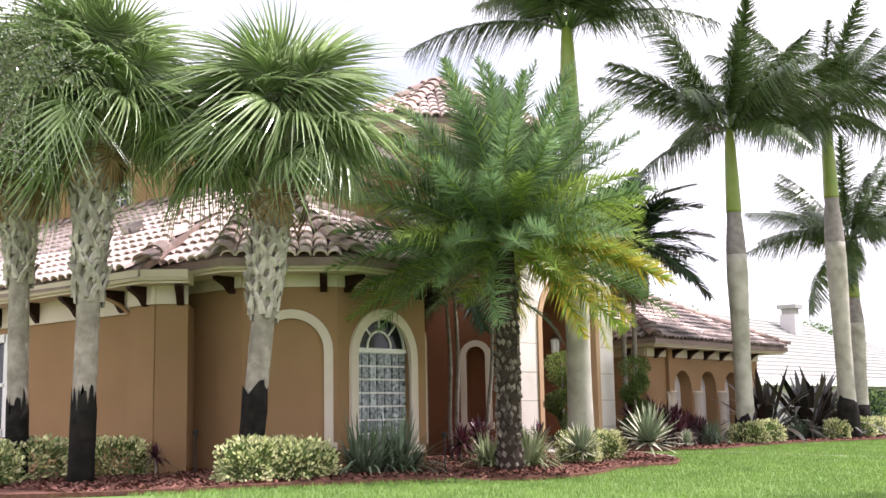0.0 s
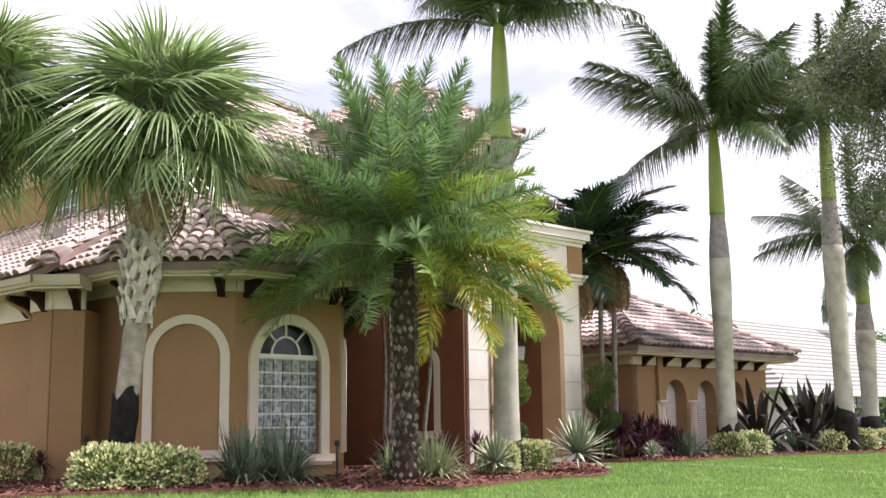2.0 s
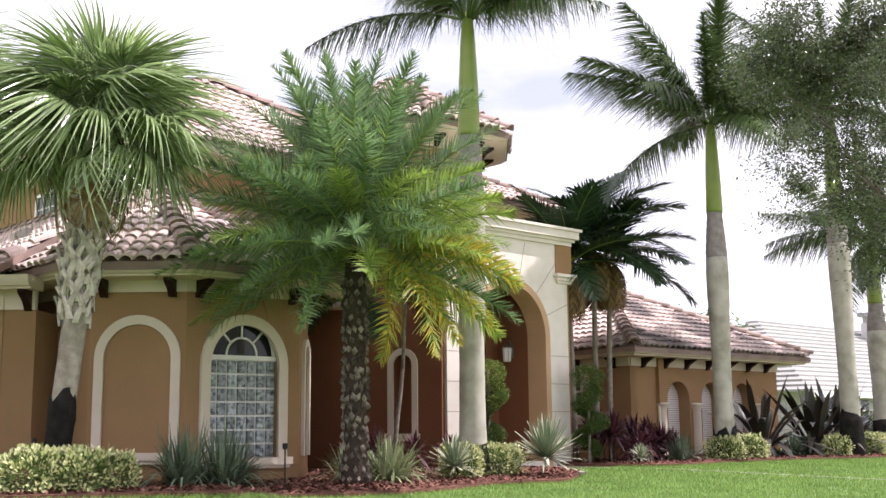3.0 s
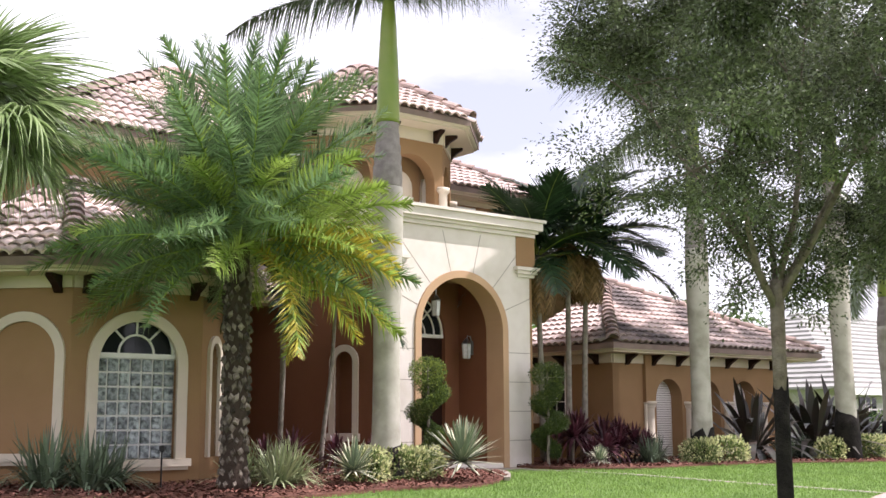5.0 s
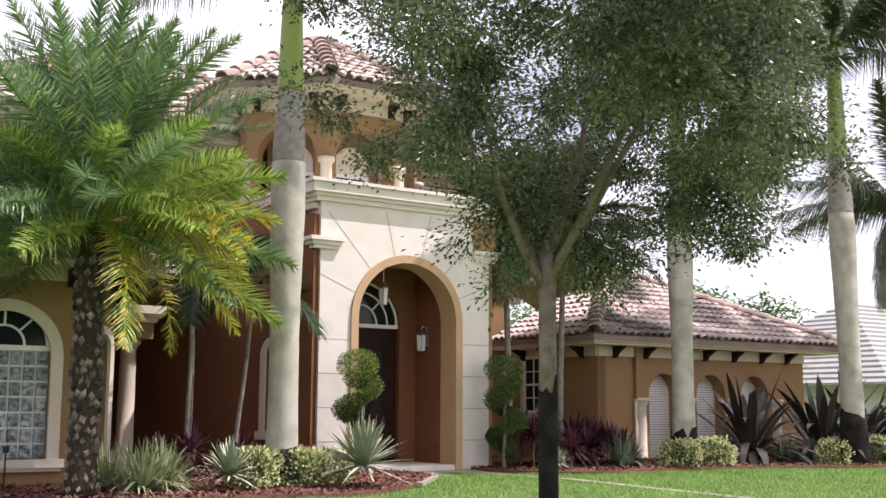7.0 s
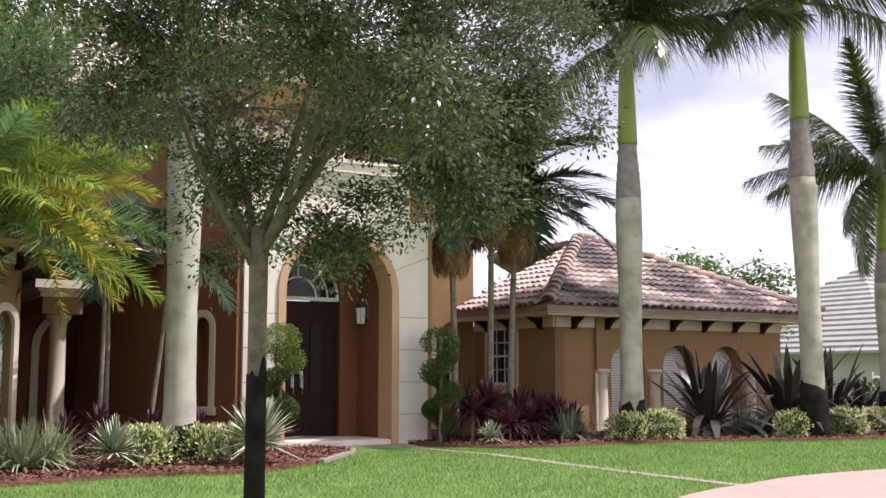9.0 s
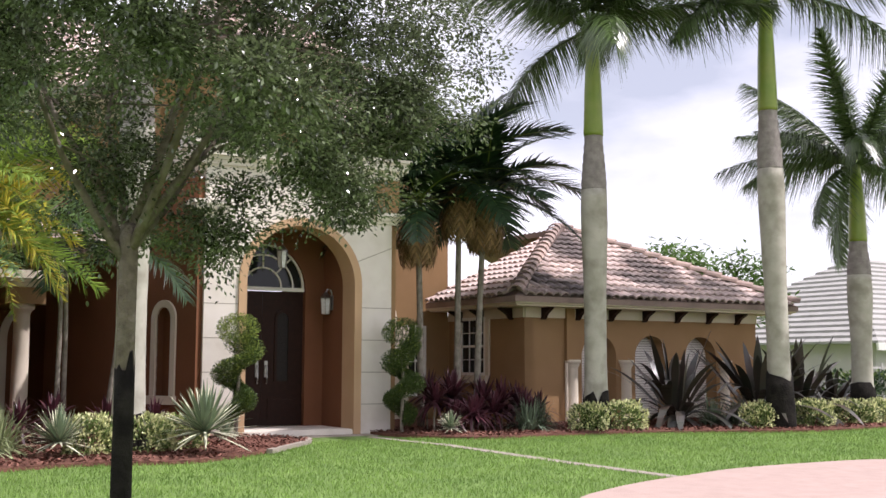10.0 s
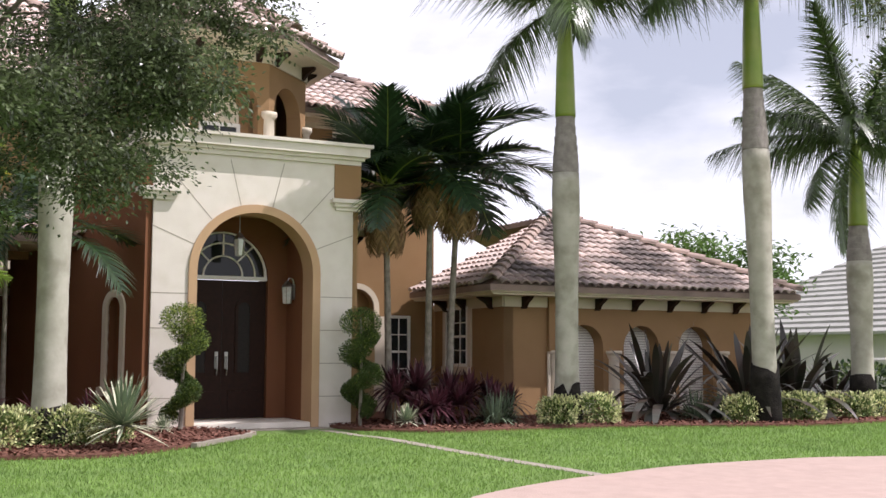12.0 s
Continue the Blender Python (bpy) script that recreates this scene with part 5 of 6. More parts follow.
# shrubs
def bush_mesh(name, mats, w, d, h, n, size, pale=0.6):
    L = Leafer()
    for i in range(n):
        while True:
            p = Vector((rnd(-1, 1), rnd(-1, 1), rnd(0, 1)))
            q = Vector((p.x, p.y, max(0, p.z - 0.35) / 0.65))
            rr = (abs(q.x) ** 2.6 + abs(q.y) ** 2.6 + abs(q.z) ** 2.6)
            if 0.2 < rr < 0.95 + 0.9 * noise.noise(p * 2.6 + Vector((w * 9 + n * 0.37, 0, 0))):
                break
        pos = Vector((p.x * w / 2, p.y * d / 2, 0.02 + p.z * h))
        out = Vector((p.x / w, p.y / d, (p.z - 0.3) / h)).normalized()
        dirv = (out + Vector((rnd(-0.8, 0.8), rnd(-0.8, 0.8), rnd(-0.2, 0.9)))).normalized()
        # outer leaves are pale by chance; inner ones all dark, shade put into colour
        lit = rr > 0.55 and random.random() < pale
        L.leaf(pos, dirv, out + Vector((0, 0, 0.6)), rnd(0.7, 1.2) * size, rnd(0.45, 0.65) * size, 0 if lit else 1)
    for i in range(14):
        a = rnd(0, 6.28)
        L.blade((rnd(-0.15, 0.15) * w, rnd(-0.15, 0.15) * d, 0), (0.5 * math.cos(a), 0.5 * math.sin(a), 1), (1, 0, 0), h * 0.8, 0.012, 0, 2, 1, 0.3)
    return L.mesh(name, mats)


random.seed(5)
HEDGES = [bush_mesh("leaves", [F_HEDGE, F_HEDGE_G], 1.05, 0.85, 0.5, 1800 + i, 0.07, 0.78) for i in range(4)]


def bush(name, me, x, y, sx, sy, sz, label, category, group="", rz=0.0, gz=None):
    t = thing(name, pose(x, y, (ground_z(x, y) + 0.05) if gz is None else gz, 0, 0, rz), label, category, group)
    ob = place("leaves", me, t, Matrix.Diagonal((sx * 1.12, sy, sz, 1)))
    return t


def rosette_mesh(name, mats, n, length, width, el0, el1, droop, k=5, edge=False, shape=None, crowd=0.04, jitter=0.1):
    """A tuft or rosette of curved blades; edge adds pale margins."""
    L = Leafer()
    for i in range(n):
        f = i / max(1, n - 1)
        az = i * 2.39996 + rnd(-0.2, 0.2)
        el = radians(el0 + (el1 - el0) * f) + rnd(-jitter, jitter)
        d = Vector((math.cos(az) * math.cos(el), math.sin(az) * math.cos(el), math.sin(el)))
        up = Vector((-math.cos(az) * math.sin(el), -math.sin(az) * math.sin(el), math.cos(el)))
        ln = length * rnd(0.8, 1.08)
        p = Vector((crowd * math.cos(az) * rnd(0, 1), crowd * math.sin(az) * rnd(0, 1), 0.02))
        dr = droop * rnd(0.5, 1.4) * (0.4 + f)
        L.blade(p, d, up, ln, width * rnd(0.85, 1.1), dr, k, 0, 1.0, shape)
        if edge:
            side = d.cross(up).normalized()
            for s in (-1, 1):
                L.blade(p + side * s * width * 0.34 + up * 0.006, d - side * s * width * 0.3 / ln, up, ln * 0.97, width * 0.36, dr, k, 1, 1.0, shape)
    return L.mesh(name, mats)


random.seed(9)


def sword(t):
    return 0.55 + 1.1 * t if t < 0.35 else max(0.0, 0.935 * (1 - ((t - 0.35) / 0.65) ** 1.6))


def lance(t):
    return 0.22 + 1.5 * t if t < 0.5 else max(0.0, 0.97 * (1 - ((t - 0.5) / 0.5) ** 1.8))


STRAPS = [rosette_mesh("leaves", [F_STRAP], 150, 0.85, 0.035, 88, 28, 0.55, 5, crowd=0.2) for i in range(2)]
STRAPS_PALE = [rosette_mesh("leaves", [F_STRAP_L], 140, 0.8, 0.035, 88, 22, 0.6, 5, crowd=0.2) for i in range(2)]
AGAVES = [rosette_mesh("leaves", [F_AGAVE, F_AGAVE_E], 124, 0.56, 0.044, 88, -14, 0.05, 4, True, sword) for i in range(2)]
CORDY = [rosette_mesh("leaves", [F_PURPLE], 64, 0.6, 0.07, 85, -12, 0.45, 4, False, sword) for i in range(2)]
BROADS = [rosette_mesh("leaves", [F_BROAD], 58, 1.3, 0.105, 80, 14, 0.6, 8, False, lance, 0.14, 0.3) for i in range(2)]


def tuft(name, me, x, y, s, label, category, group="", rz=0.0, lift=0.0, sz=None):
    t = thing(name, pose(x, y, ground_z(x, y) + 0.05 + lift, 0, 0, rz), label, category, group)
    place("leaves", me, t, Matrix.Diagonal((s, s, sz or s, 1)))
    return t


def spike_light(x, y, h, label):
    t = thing("garden_light", pose(x, y, ground_z(x, y) + 0.04), label, "garden light", "spike lights in the mulch")
    bm = bmesh.new()
    tube(bm, [(0, 0, -0.08), (0, 0, h)], [0.012, 0.012], 6)
    part("stake", bm, BLACKM, t)
    bm = bmesh.new()
    lathe(bm, ((0.02, h - 0.01), (0.035, h), (0.04, h + 0.06), (0.028, h + 0.075)), 10)
    part("lamp_head", bm, BLACKM, t)
    return t


def cordyline(x, y, h, s, seed, label="purple-leaved cordyline on a thin stem"):
    t = thing("cordyline", pose(x, y, ground_z(x, y) + 0.04, 0, 0, seed * 40), label, "shrub", "purple cordylines")
    bm = bmesh.new()
    tube(bm, [(0, 0, -0.05), (0.02, 0, h * 0.5), (0, 0.02, h)], [0.02, 0.016, 0.014], 6)
    part("stem", bm, BARK_THIN, t)
    place("leaves", CORDY[seed % 2], t, Matrix.Translation((0, 0, h)) @ Matrix.Scale(s, 4))
    return t


def spiral_topiary(x, y, h, r, turns, label, seed, fresh=1.0):
    """A clipped spiral: a helix of foliage that widens downwards, round a thin trunk, with a rounded head."""
    random.seed(seed)
    t = thing("spiral_topiary", pose(x, y, ground_z(x, y) + 0.04), label, "topiary", "topiaries beside the entrance")
    bm = bmesh.new()
    tube(bm, [(0, 0, -0.05), (0.03, 0.02, h * 0.5), (0, 0, h * 0.95)], [0.035, 0.028, 0.012], 7)
    part("trunk", bm, BARK_THIN, t)
    L = Leafer()
    for i in range(24000):
        f = random.random()
        a = f * turns * 2 * math.pi + seed
        z = 0.1 * h + 0.82 * h * f
        off = r * 0.42 * (1 + 0.25 * math.sin(9 * f + seed))
        rr = r * (0.30 + 0.26 * f) * (1 + 0.3 * math.sin(23 * f + seed))
        c = Vector((off * math.cos(a), off * math.sin(a), z))
        if f > 0.86:
            c = Vector((0, 0, h * 0.9))
            rr = r * 0.82
        o = Vector((random.gauss(0, 1), random.gauss(0, 1), random.gauss(0, 1))).normalized() * rr * rnd(0.35, 1.08) ** 0.6
        o.z *= 0.72
        d = (o.normalized() + Vector((rnd(-0.7, 0.7), rnd(-0.7, 0.7), rnd(-0.3, 0.9)))).normalized()
        L.leaf(c + o, d, o, rnd(0.022, 0.042), rnd(0.012, 0.022), 1 if random.random() < (0.1 + 1.1 * max(0, f - 0.5)) * fresh else 0)
    place("foliage", L.mesh("foliage", [F_TOPI, F_TOPI_Y]), t, None, "clipped spiral of small leaves")
    return t


# ---- plants: placing ----
royal_palm(-3.66, -2.58, 5.62, 7.75, 0.235, "tall royal palm with pale grey trunk beside the entrance", 11, gz=0.04, low=38, foot=0.35, size=0.88)
royal_palm(5.3, -1.38, 5.6, 7.75, 0.235, "tall royal palm before the garage wing", 23, gz=0.04, low=20, foot=0.55)
royal_palm(8.75, -2.5, 6.27, 8.75, 0.245, "tall royal palm by the driveway end of the bed", 37, lean=(-0.15, 0), gz=0.04, foot=0.95, low=20)
royal_palm(12.33, -1.6, 3.97, 5.75, 0.25, "shorter royal palm at the far end of the bed", 41, gz=0.04, foot=0.7, low=6, size=0.92)
sabal_palm(-11.8, -0.35, 0.1, 4.75, 0.155, "cabbage palm with crossed grey leaf boots on the trunk", 3, lean=(0.1, 0.0))
sabal_palm(-10.2, -1.68, 0.1, 4.3, 0.16, "leaning cabbage palm with a shaggy crown", 4, lean=(0.35, -0.2), size=1.05)
sabal_palm(-11.9, 1.0, 0.1, 4.5, 0.14, "slim cabbage palm with a mossy trunk", 6, lean=(-0.1, 0.0), boots=0.8)
date_palm(-6.57, -3.22, 0.12, 2.9, 0.175, 8)
clump_palm([(3.62, 0.85, 4.7, 0.05, 0), (4.05, 0.8, 4.5, 0.25, 0.1), (2.8, 0.8, 4.15, -0.1, 0)], 12)
oak_tree(-5.98, -11.28, -0.21, "young oak with blackened lower trunk and airy crown on the lawn", 15)
oak_tree(-16.5, -5.6, -0.1, "young street oak whose leafy edge reaches over the lawn", 19, fork=1.9, crown=(0, 0, 3.5), radius=(0.85, 0.85, 1.3), leaves=28000, clumps_n=150)
oak_tree(0.1, -14.9, -0.3, "young street oak beside the driveway", 27, fork=1.9, crown=(0, 0, 3.5), radius=(1.3, 1.3, 1.4), leaves=44000, clumps_n=220)
for i, (x, y, h, lx) in enumerate(((-4.15, -0.3, 3.2, 0.0), (-4.0, 0.0, 3.1, -0.05), (-3.3, -0.4, 3.0, 0.3))):
    t = thing("slender_palm", pose(x, y, 0.08), "slender pale-stemmed young palm in the court", "palm tree", "slender palms in the court")
    bm = bmesh.new()
    tube(bm, [(lx * (k / 8 - 0.5) , 0.03 * math.sin(k), h * k / 8 - 0.02) for k in range(9)], [0.045 - 0.002 * k for k in range(9)], 8)
    part("stem", bm, BARK_THIN, t, "thin pale ringed stem", True)
    for k in range(5):
        place("frond", ADO_FRONDS[k % 3], t, crown_matrix(k * 2.4 + i, radians(62 - 18 * k), h) @ Matrix.Scale(0.75, 4))

V_LABEL = "low variegated yellow-green hedge shrub in the mulch"
for i, (x, y, sx, sy, sz) in enumerate(((-11.75, 1.0, 1.3, 1.0, 1.05), (-12.6, 0.6, 1.2, 1.0, 1.05), (-10.55, 0.75, 0.85, 0.9, 1.0), (-10.68, -2.3, 0.85, 0.95, 1.0), (-10.2, -2.4, 0.9, 0.95, 0.98), (-9.85, -2.4, 0.7, 0.85, 0.85),
                                        (-4.2, -2.85, 0.8, 0.8, 0.95), (-3.5, -2.75, 0.85, 0.8, 0.95), (-2.95, -2.5, 0.7, 0.8, 0.9), (4.95, -1.6, 0.85, 0.8, 0.95), (5.6, -1.65, 0.9, 0.8, 1.0),
                                        (8.6, -2.3, 0.85, 0.8, 0.95), (9.9, -2.3, 0.85, 0.8, 1.0), (11.4, -2.1, 0.9, 0.8, 0.95), (12.3, -2.0, 0.9, 0.8, 0.95))):
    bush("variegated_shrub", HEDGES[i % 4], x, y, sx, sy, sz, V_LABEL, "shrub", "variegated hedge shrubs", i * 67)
S_LABEL = "clump of dark green strappy leaves in the mulch"
for i, (x, y, s) in enumerate(((-8.75, -2.4, 1.2), (-8.25, -2.55, 1.25), (-7.9, -2.2, 1.05), (3.95, -1.15, 0.9), (4.3, -0.9, 0.85), (8.2, -1.35, 0.85), (8.8, -1.4, 0.8))):
    tuft("strap_plant", STRAPS[i % 2], x, y, s, S_LABEL, "plant", "strappy plants", i * 50)
for i, (x, y, s) in enumerate(((-5.75, -2.95, 1.1), (-5.35, -2.6, 1.1), (-6.0, -2.4, 0.95))):
    tuft("strap_plant", STRAPS_PALE[i % 2], x, y, s, "clump of pale striped strappy leaves beside the date palm", "plant", "strappy plants", i * 70)
tuft("agave", AGAVES[0], -2.85, -3.4, 1.25, "large variegated agave rosette with cream-edged leaves", "agave", "variegated agaves", lift=0.26)
tuft("agave", AGAVES[1], -4.7, -3.25, 0.86, "small variegated agave rosette with cream-edged leaves", "agave", "variegated agaves", lift=0.18)
tuft("agave", AGAVES[1], 2.1, -1.5, 0.55, "small pale agave rosette at the bed's edge", "agave", "variegated agaves", lift=0.1)
tuft("agave", AGAVES[0], -1.95, -1.7, 0.4, "small agave offset by the topiary", "agave", "variegated agaves", lift=0.1)
for i, (x, y, h, s) in enumerate(((-10.35, 0.1, 0.25, 0.45), (-4.3, -0.9, 0.35, 0.95), (-3.6, -1.1, 0.3, 0.85), (-2.9, -1.2, 0.3, 0.8), (-4.8, -0.9, 0.3, 0.8), (2.3, -0.6, 0.5, 0.95), (2.9, -0.2, 0.55, 1.2),
                                  (3.9, -0.3, 0.45, 1.1), (4.5, 0.1, 0.4, 1.0), (3.5, -0.7, 0.3, 1.0), (2.9, -0.9, 0.3, 0.8), (4.2, -0.8, 0.25, 0.9),
                                  (2.55, 0.1, 0.6, 1.0), (3.2, 0.3, 0.6, 1.1), (3.55, -0.2, 0.45, 1.15), (4.3, -0.4, 0.35, 1.0), (3.2, -0.6, 0.25, 1.0), (4.75, -0.3, 0.3, 0.9), (2.6, -0.8, 0.2, 0.8))):
    cordyline(x, y, h, s, i)
tuft("broad_leaf_plant", BROADS[0], 7.75, -0.8, 1.7, "dark plant with broad upright blades before the shutters", "plant", "dark broad-leaved plants", lift=0.1)
tuft("broad_leaf_plant", BROADS[1], 9.75, -1.05, 1.85, "dark plant with broad arching blades by the royal palm", "plant", "dark broad-leaved plants", 30, lift=0.1)
tuft("broad_leaf_plant", BROADS[0], 11.1, -0.95, 1.75, "dark plant with broad arching blades", "plant", "dark broad-leaved plants", 100, lift=0.1)
tuft("broad_leaf_plant", BROADS[1], 12.4, -0.7, 1.2, "dark plant with broad arching blades", "plant", "dark broad-leaved plants", 200, lift=0.1)
spike_light(-9.72, 0.02, 0.55, "thin dark garden spike light by the house corner")
spike_light(-7.3, -2.6, 0.5, "thin dark garden spike light before the arched window")
spiral_topiary(-1.45, -0.75, 1.95, 0.41, 2.2, "spiral topiary with a yellow-green head before the stone pillar", 2)
spiral_topiary(1.66, -0.55, 1.95, 0.42, 2.6, "dark green spiral topiary beside the entrance pillar", 5, 0.25)


# ---- lawn grass and mulch ----
def scatter_grass(n, seed):
    rng = np.random.default_rng(seed)
    xs, ys = rng.uniform(-12.5, 16, n * 2), rng.uniform(-13.5, -1.5, n * 2)
    keep = []
    bl, br = [(p.x, p.y) for p in smooth_loop(BED_LEFT)], [(p.x, p.y) for p in smooth_loop(BED_RIGHT)]
    dr = DRIVE
    for x, y in zip(xs, ys):
        if y < -10.5 and random.random() < 0.5:
            continue
        if inside(bl, x, y) or inside(br, x, y) or inside(dr, x, y) or (-1.3 < x < 1.3 and y > -0.6) or abs(x - (0.95 + max(0.0, -2.0 - y) * 0.135)) < 0.12:
            continue
        keep.append((x, y))
        if len(keep) >= n:
            break
    v, f = [], []
    for i, (x, y) in enumerate(keep):
        a, h = rng.uniform(0, 6.28), rng.uniform(0.025, 0.06)
        w = rng.uniform(0.004, 0.008)
        z = ground_z(x, y)
        lx, ly = rng.normal(0, 0.018), rng.normal(0, 0.018)
        v += [(x - w * math.cos(a), y - w * math.sin(a), z), (x + w * math.cos(a), y + w * math.sin(a), z), (x + lx, y + ly, z + h)]
        f.append((3 * i, 3 * i + 1, 3 * i + 2))
    ob = new("grass", raw("grass", v, f, BLADE))
    return tagged(ob, "short bright green grass blades of the lawn", "grass", kind="stuff")


random.seed(1)
scatter_grass(150000, 4)


def scatter_mulch(n, seed):
    rng = np.random.default_rng(seed)
    bl, br = [(p.x, p.y) for p in smooth_loop(BED_LEFT)], [(p.x, p.y) for p in smooth_loop(BED_RIGHT)]
    v, f = [], []
    c = 0
    while c < n:
        x, y = rng.uniform(-13, 14), rng.uniform(-4.4, 1.0)
        if not (inside(bl, x, y) or inside(br, x, y)):
            continue
        a, ln, w = rng.uniform(0, 6.28), rng.uniform(0.03, 0.09), rng.uniform(0.008, 0.02)
        z = ground_z(x, y) + 0.055
        dx, dy = math.cos(a) * ln, math.sin(a) * ln
        px, py = -math.sin(a) * w, math.cos(a) * w
        dz = rng.uniform(0, 0.035)
        b = len(v)
        v += [(x - px, y - py, z), (x + px, y + py, z + 0.008), (x + dx + px, y + dy + py, z + dz + 0.008), (x + dx - px, y + dy - py, z + dz)]
        f.append((b, b + 1, b + 2, b + 3))
        c += 1
    return tagged(new("mulch", raw("mulch", v, f, CHIP)), "loose red-brown mulch chips", "mulch", kind="stuff")


scatter_mulch(24000, 6)


# ---- beyond the garden ----
def far_house(x0, x1, y0, y1, ez, rz, label, chimney=None):
    t = thing("neighbour_house", pose(x0, y0, 0), label, "house", "neighbouring houses")
    inv = t.matrix_world.inverted()

    def hang(name, bm, mat, lab="", parent=None):
        ob = part(name, bm, mat, parent or t, lab)
        if parent is None:
            ob.matrix_parent_inverse = inv
        return ob

    bm = bmesh.new()
    box(bm, x0, x1, y0, y1, -0.4, ez)
    hang("wall", bm, FARWALL, "white wall")
    o = 0.5
    half = (y1 - y0) / 2
    lo = [Vector((x0 - o, y0 - o, ez)), Vector((x1 + o, y0 - o, ez)), Vector((x1 + o, y1 + o, ez)), Vector((x0 - o, y1 + o, ez))]
    r0, r1 = Vector((x0 + half, (y0 + y1) / 2, rz)), Vector((x1 - half, (y0 + y1) / 2, rz))
    bm = bmesh.new()
    vs = [bm.verts.new(p) for p in lo] + [bm.verts.new(p) for p in (r0, r1)]
    for q in ((0, 1, 5, 4), (1, 2, 5), (2, 3, 4, 5), (3, 0, 4), (3, 2, 1, 0)):
        bm.faces.new([vs[i] for i in q])
    roof = hang("roof", bm, GREYROOF, "pale grey flat tile roof")
    # tile courses as overlapping slabs on the two faces that show
    for (a, b, c, d), name in (((lo[0], lo[1], r1, r0), "front"), ((lo[3], lo[0], r0, r0), "side")):
        rows = 17
        for i in range(rows):
            s, e = i / rows, (i + 1.0) / rows
            p0, p1 = a.lerp(d, s), b.lerp(c, s)
            q0, q1 = a.lerp(d, e), b.lerp(c, e)
            bm = bmesh.new()
            lift0, lift1 = Vector((0, 0, 0.09)), Vector((0, 0, 0.015))
            tv = [bm.verts.new(p) for p in (p0 + lift0, p1 + lift0, q1 + lift1, q0 + lift1, p0, p1)]
            bm.faces.new(tv[:4])
            bm.faces.new((tv[0], tv[4], tv[5], tv[1]))
            hang("tile_course", bm, GREYROOF, "", roof)
    bm = bmesh.new()
    box(bm, x0 - o - 0.08, x1 + o, y0 - o - 0.08, y0 - o, ez - 0.22, ez + 0.02)
    hang("fascia", bm, WHITE)
    for k in range(3):
        bm = bmesh.new()
        wx = x0 + 1.2 + k * 2.6
        box(bm, wx, wx + 1.1, y0 - 0.05, y0 - 0.01, 0.5, 1.7)
        w = hang("window", bm, GLASS, "dark far window")
        for i in range(1, 3):
            bm = bmesh.new()
            box(bm, wx + 1.1 * i / 3 - 0.02, wx + 1.1 * i / 3 + 0.02, y0 - 0.07, y0 - 0.05, 0.5, 1.7)
            hang("bar", bm, WHITE, "", w)
    if chimney:
        bm = bmesh.new()
        cx, cy, cz = chimney
        box(bm, cx - 0.4, cx + 0.4, cy - 0.4, cy + 0.4, rz - 2.0, cz - 0.5)
        ch = hang("chimney", bm, FARWALL, "grey chimney")
        bm = bmesh.new()
        box(bm, cx - 0.33, cx + 0.33, cy - 0.33, cy + 0.33, cz - 0.5, cz - 0.2)
        box(bm, cx - 0.5, cx + 0.5, cy - 0.5, cy + 0.5, cz - 0.2, cz)
        hang("chimney_cap", bm, GREYROOF, "", ch)
    return t


far_house(22.8, 46.0, 6.5, 16.5, 2.0, 5.4, "neighbouring house with pale grey tile roof behind the palms", (36.3, 10.3, 6.1))
far_house(50.0, 64.0, 10.0, 20.0, 2.6, 5.4, "further house with pale grey tile roof")


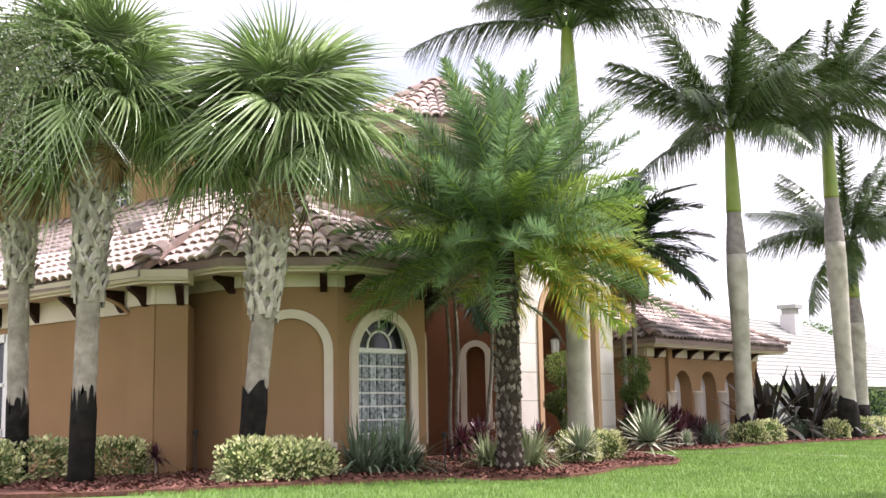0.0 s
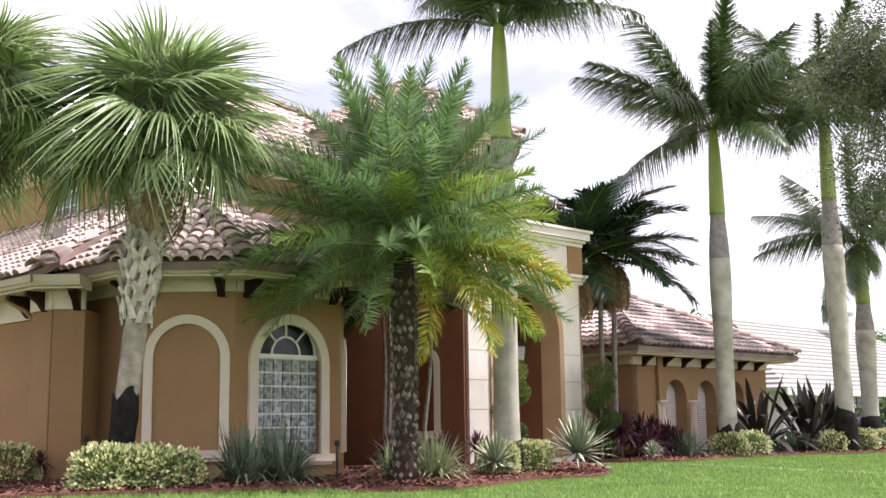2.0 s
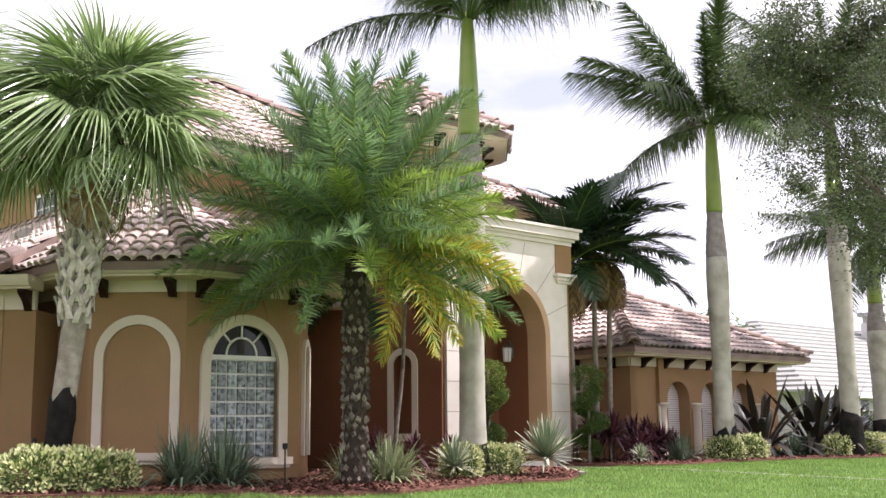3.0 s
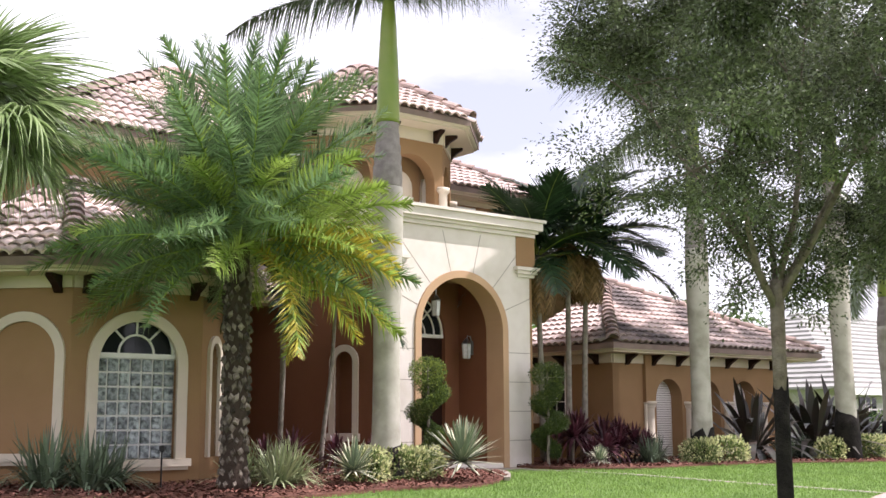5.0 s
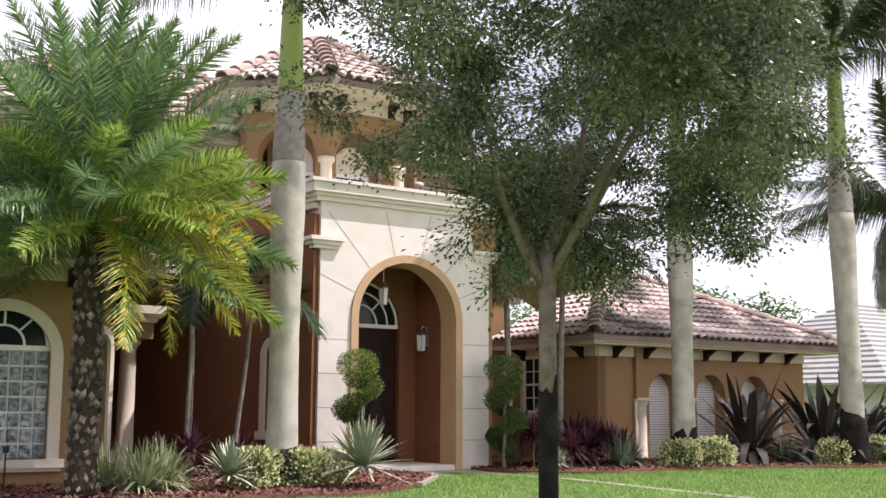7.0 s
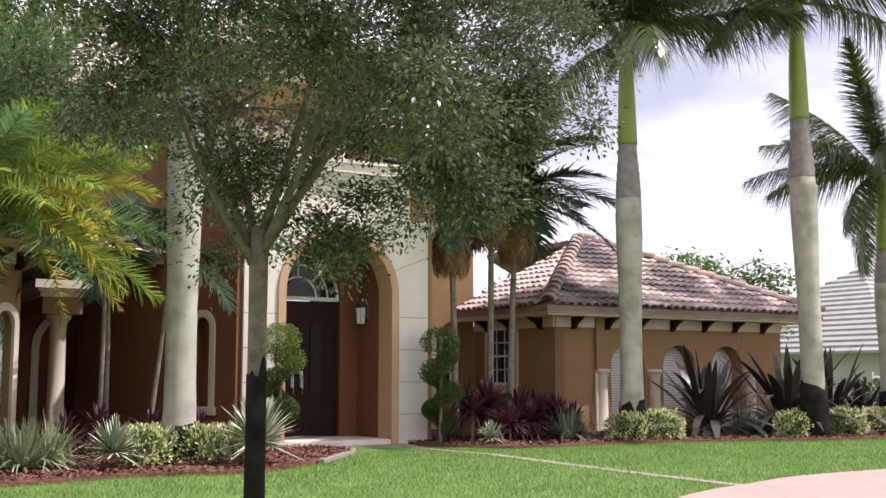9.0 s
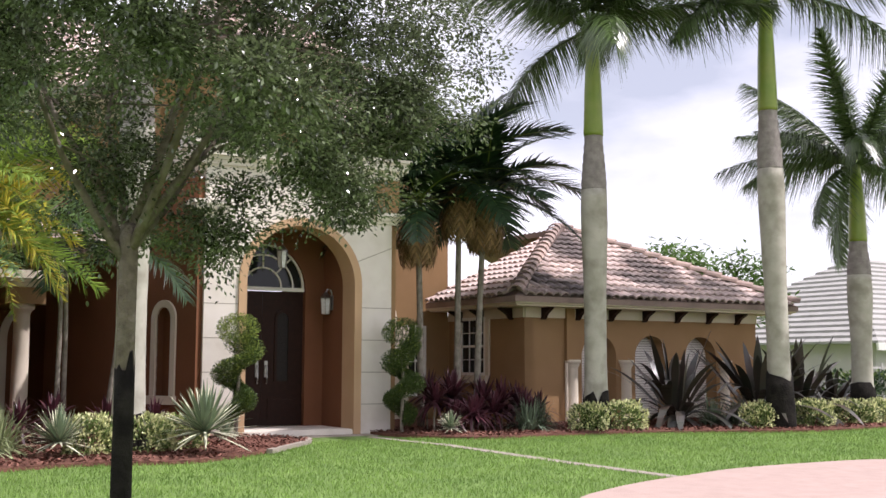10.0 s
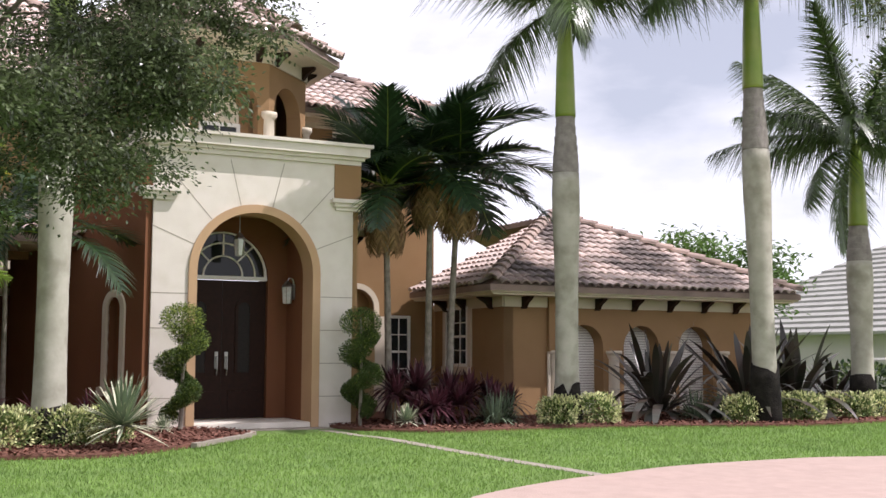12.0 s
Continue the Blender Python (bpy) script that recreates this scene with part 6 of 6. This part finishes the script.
def far_tree(x, y, h, r, seed, n=5000):
    random.seed(seed)
    t = thing("far_tree", pose(x, y, 0), "leafy green tree far behind the house", "tree", "trees behind the garden")
    bm = bmesh.new()
    tube(bm, [(0, 0, -0.1), (0.1, 0, h * 0.4), (0, 0.1, h * 0.7)], [0.22, 0.17, 0.08], 8)
    for k in range(6):
        a = k * 1.05
        tube(bm, [(0.05, 0, h * 0.4), (r * 0.4 * math.cos(a), r * 0.4 * math.sin(a), h * 0.62), (r * 0.8 * math.cos(a), r * 0.8 * math.sin(a), h * 0.75)], [0.1, 0.06, 0.02], 5)
    part("trunk", bm, BARK_OAK, t, "", True)
    L = Leafer()
    cl = []
    while len(cl) < 60:
        v = Vector((rnd(-1, 1), rnd(-1, 1), rnd(-1, 1)))
        if v.length < 1:
            cl.append(Vector((v.x * r, v.y * r, h * 0.72 + v.z * h * 0.28)))
    for q in cl:
        for i in range(n // 60):
            o = Vector((random.gauss(0, 1), random.gauss(0, 1), random.gauss(0, 0.5))) * r * 0.14
            L.leaf(q + o, (rnd(-1, 1), rnd(-1, 1), rnd(-0.6, 0.5)), (rnd(-0.5, 0.5), rnd(-0.5, 0.5), 1), rnd(0.18, 0.32), rnd(0.08, 0.14))
    place("crown", L.mesh("crown", [F_FAR]), t, None, "open crown of feathery leaves")
    return t


for i, (x, y, h, r) in enumerate(((20.5, 21.0, 6.2, 3.6), (26.0, 22.0, 5.6, 3.2), (17.2, 8.8, 5.0, 2.6), (40, 3, 4.5, 2.5), (46, 14, 6.0, 3.5), (55, 6, 6, 4), (-26, 24, 7, 4), (-16, 30, 7, 4))):
    far_tree(x, y, h, r, 50 + i)
ac = thing("pool_fence", pose(17, 2.6, 0), "pale garden fence panels by the neighbouring house", "fence")
for k in range(7):
    bm = bmesh.new()
    box(bm, k * 1.2, k * 1.2 + 0.06, 0, 0.06, -0.05, 1.35)
    part("post", bm, FARWALL, ac)
for z in (0.3, 0.75, 1.2):
    bm = bmesh.new()
    box(bm, 0, 7.3, 0.015, 0.045, z, z + 0.05)
    part("rail", bm, FARWALL, ac)
random.seed(77)
# F_ADO colours the inner leaves, a darker green in place of shade
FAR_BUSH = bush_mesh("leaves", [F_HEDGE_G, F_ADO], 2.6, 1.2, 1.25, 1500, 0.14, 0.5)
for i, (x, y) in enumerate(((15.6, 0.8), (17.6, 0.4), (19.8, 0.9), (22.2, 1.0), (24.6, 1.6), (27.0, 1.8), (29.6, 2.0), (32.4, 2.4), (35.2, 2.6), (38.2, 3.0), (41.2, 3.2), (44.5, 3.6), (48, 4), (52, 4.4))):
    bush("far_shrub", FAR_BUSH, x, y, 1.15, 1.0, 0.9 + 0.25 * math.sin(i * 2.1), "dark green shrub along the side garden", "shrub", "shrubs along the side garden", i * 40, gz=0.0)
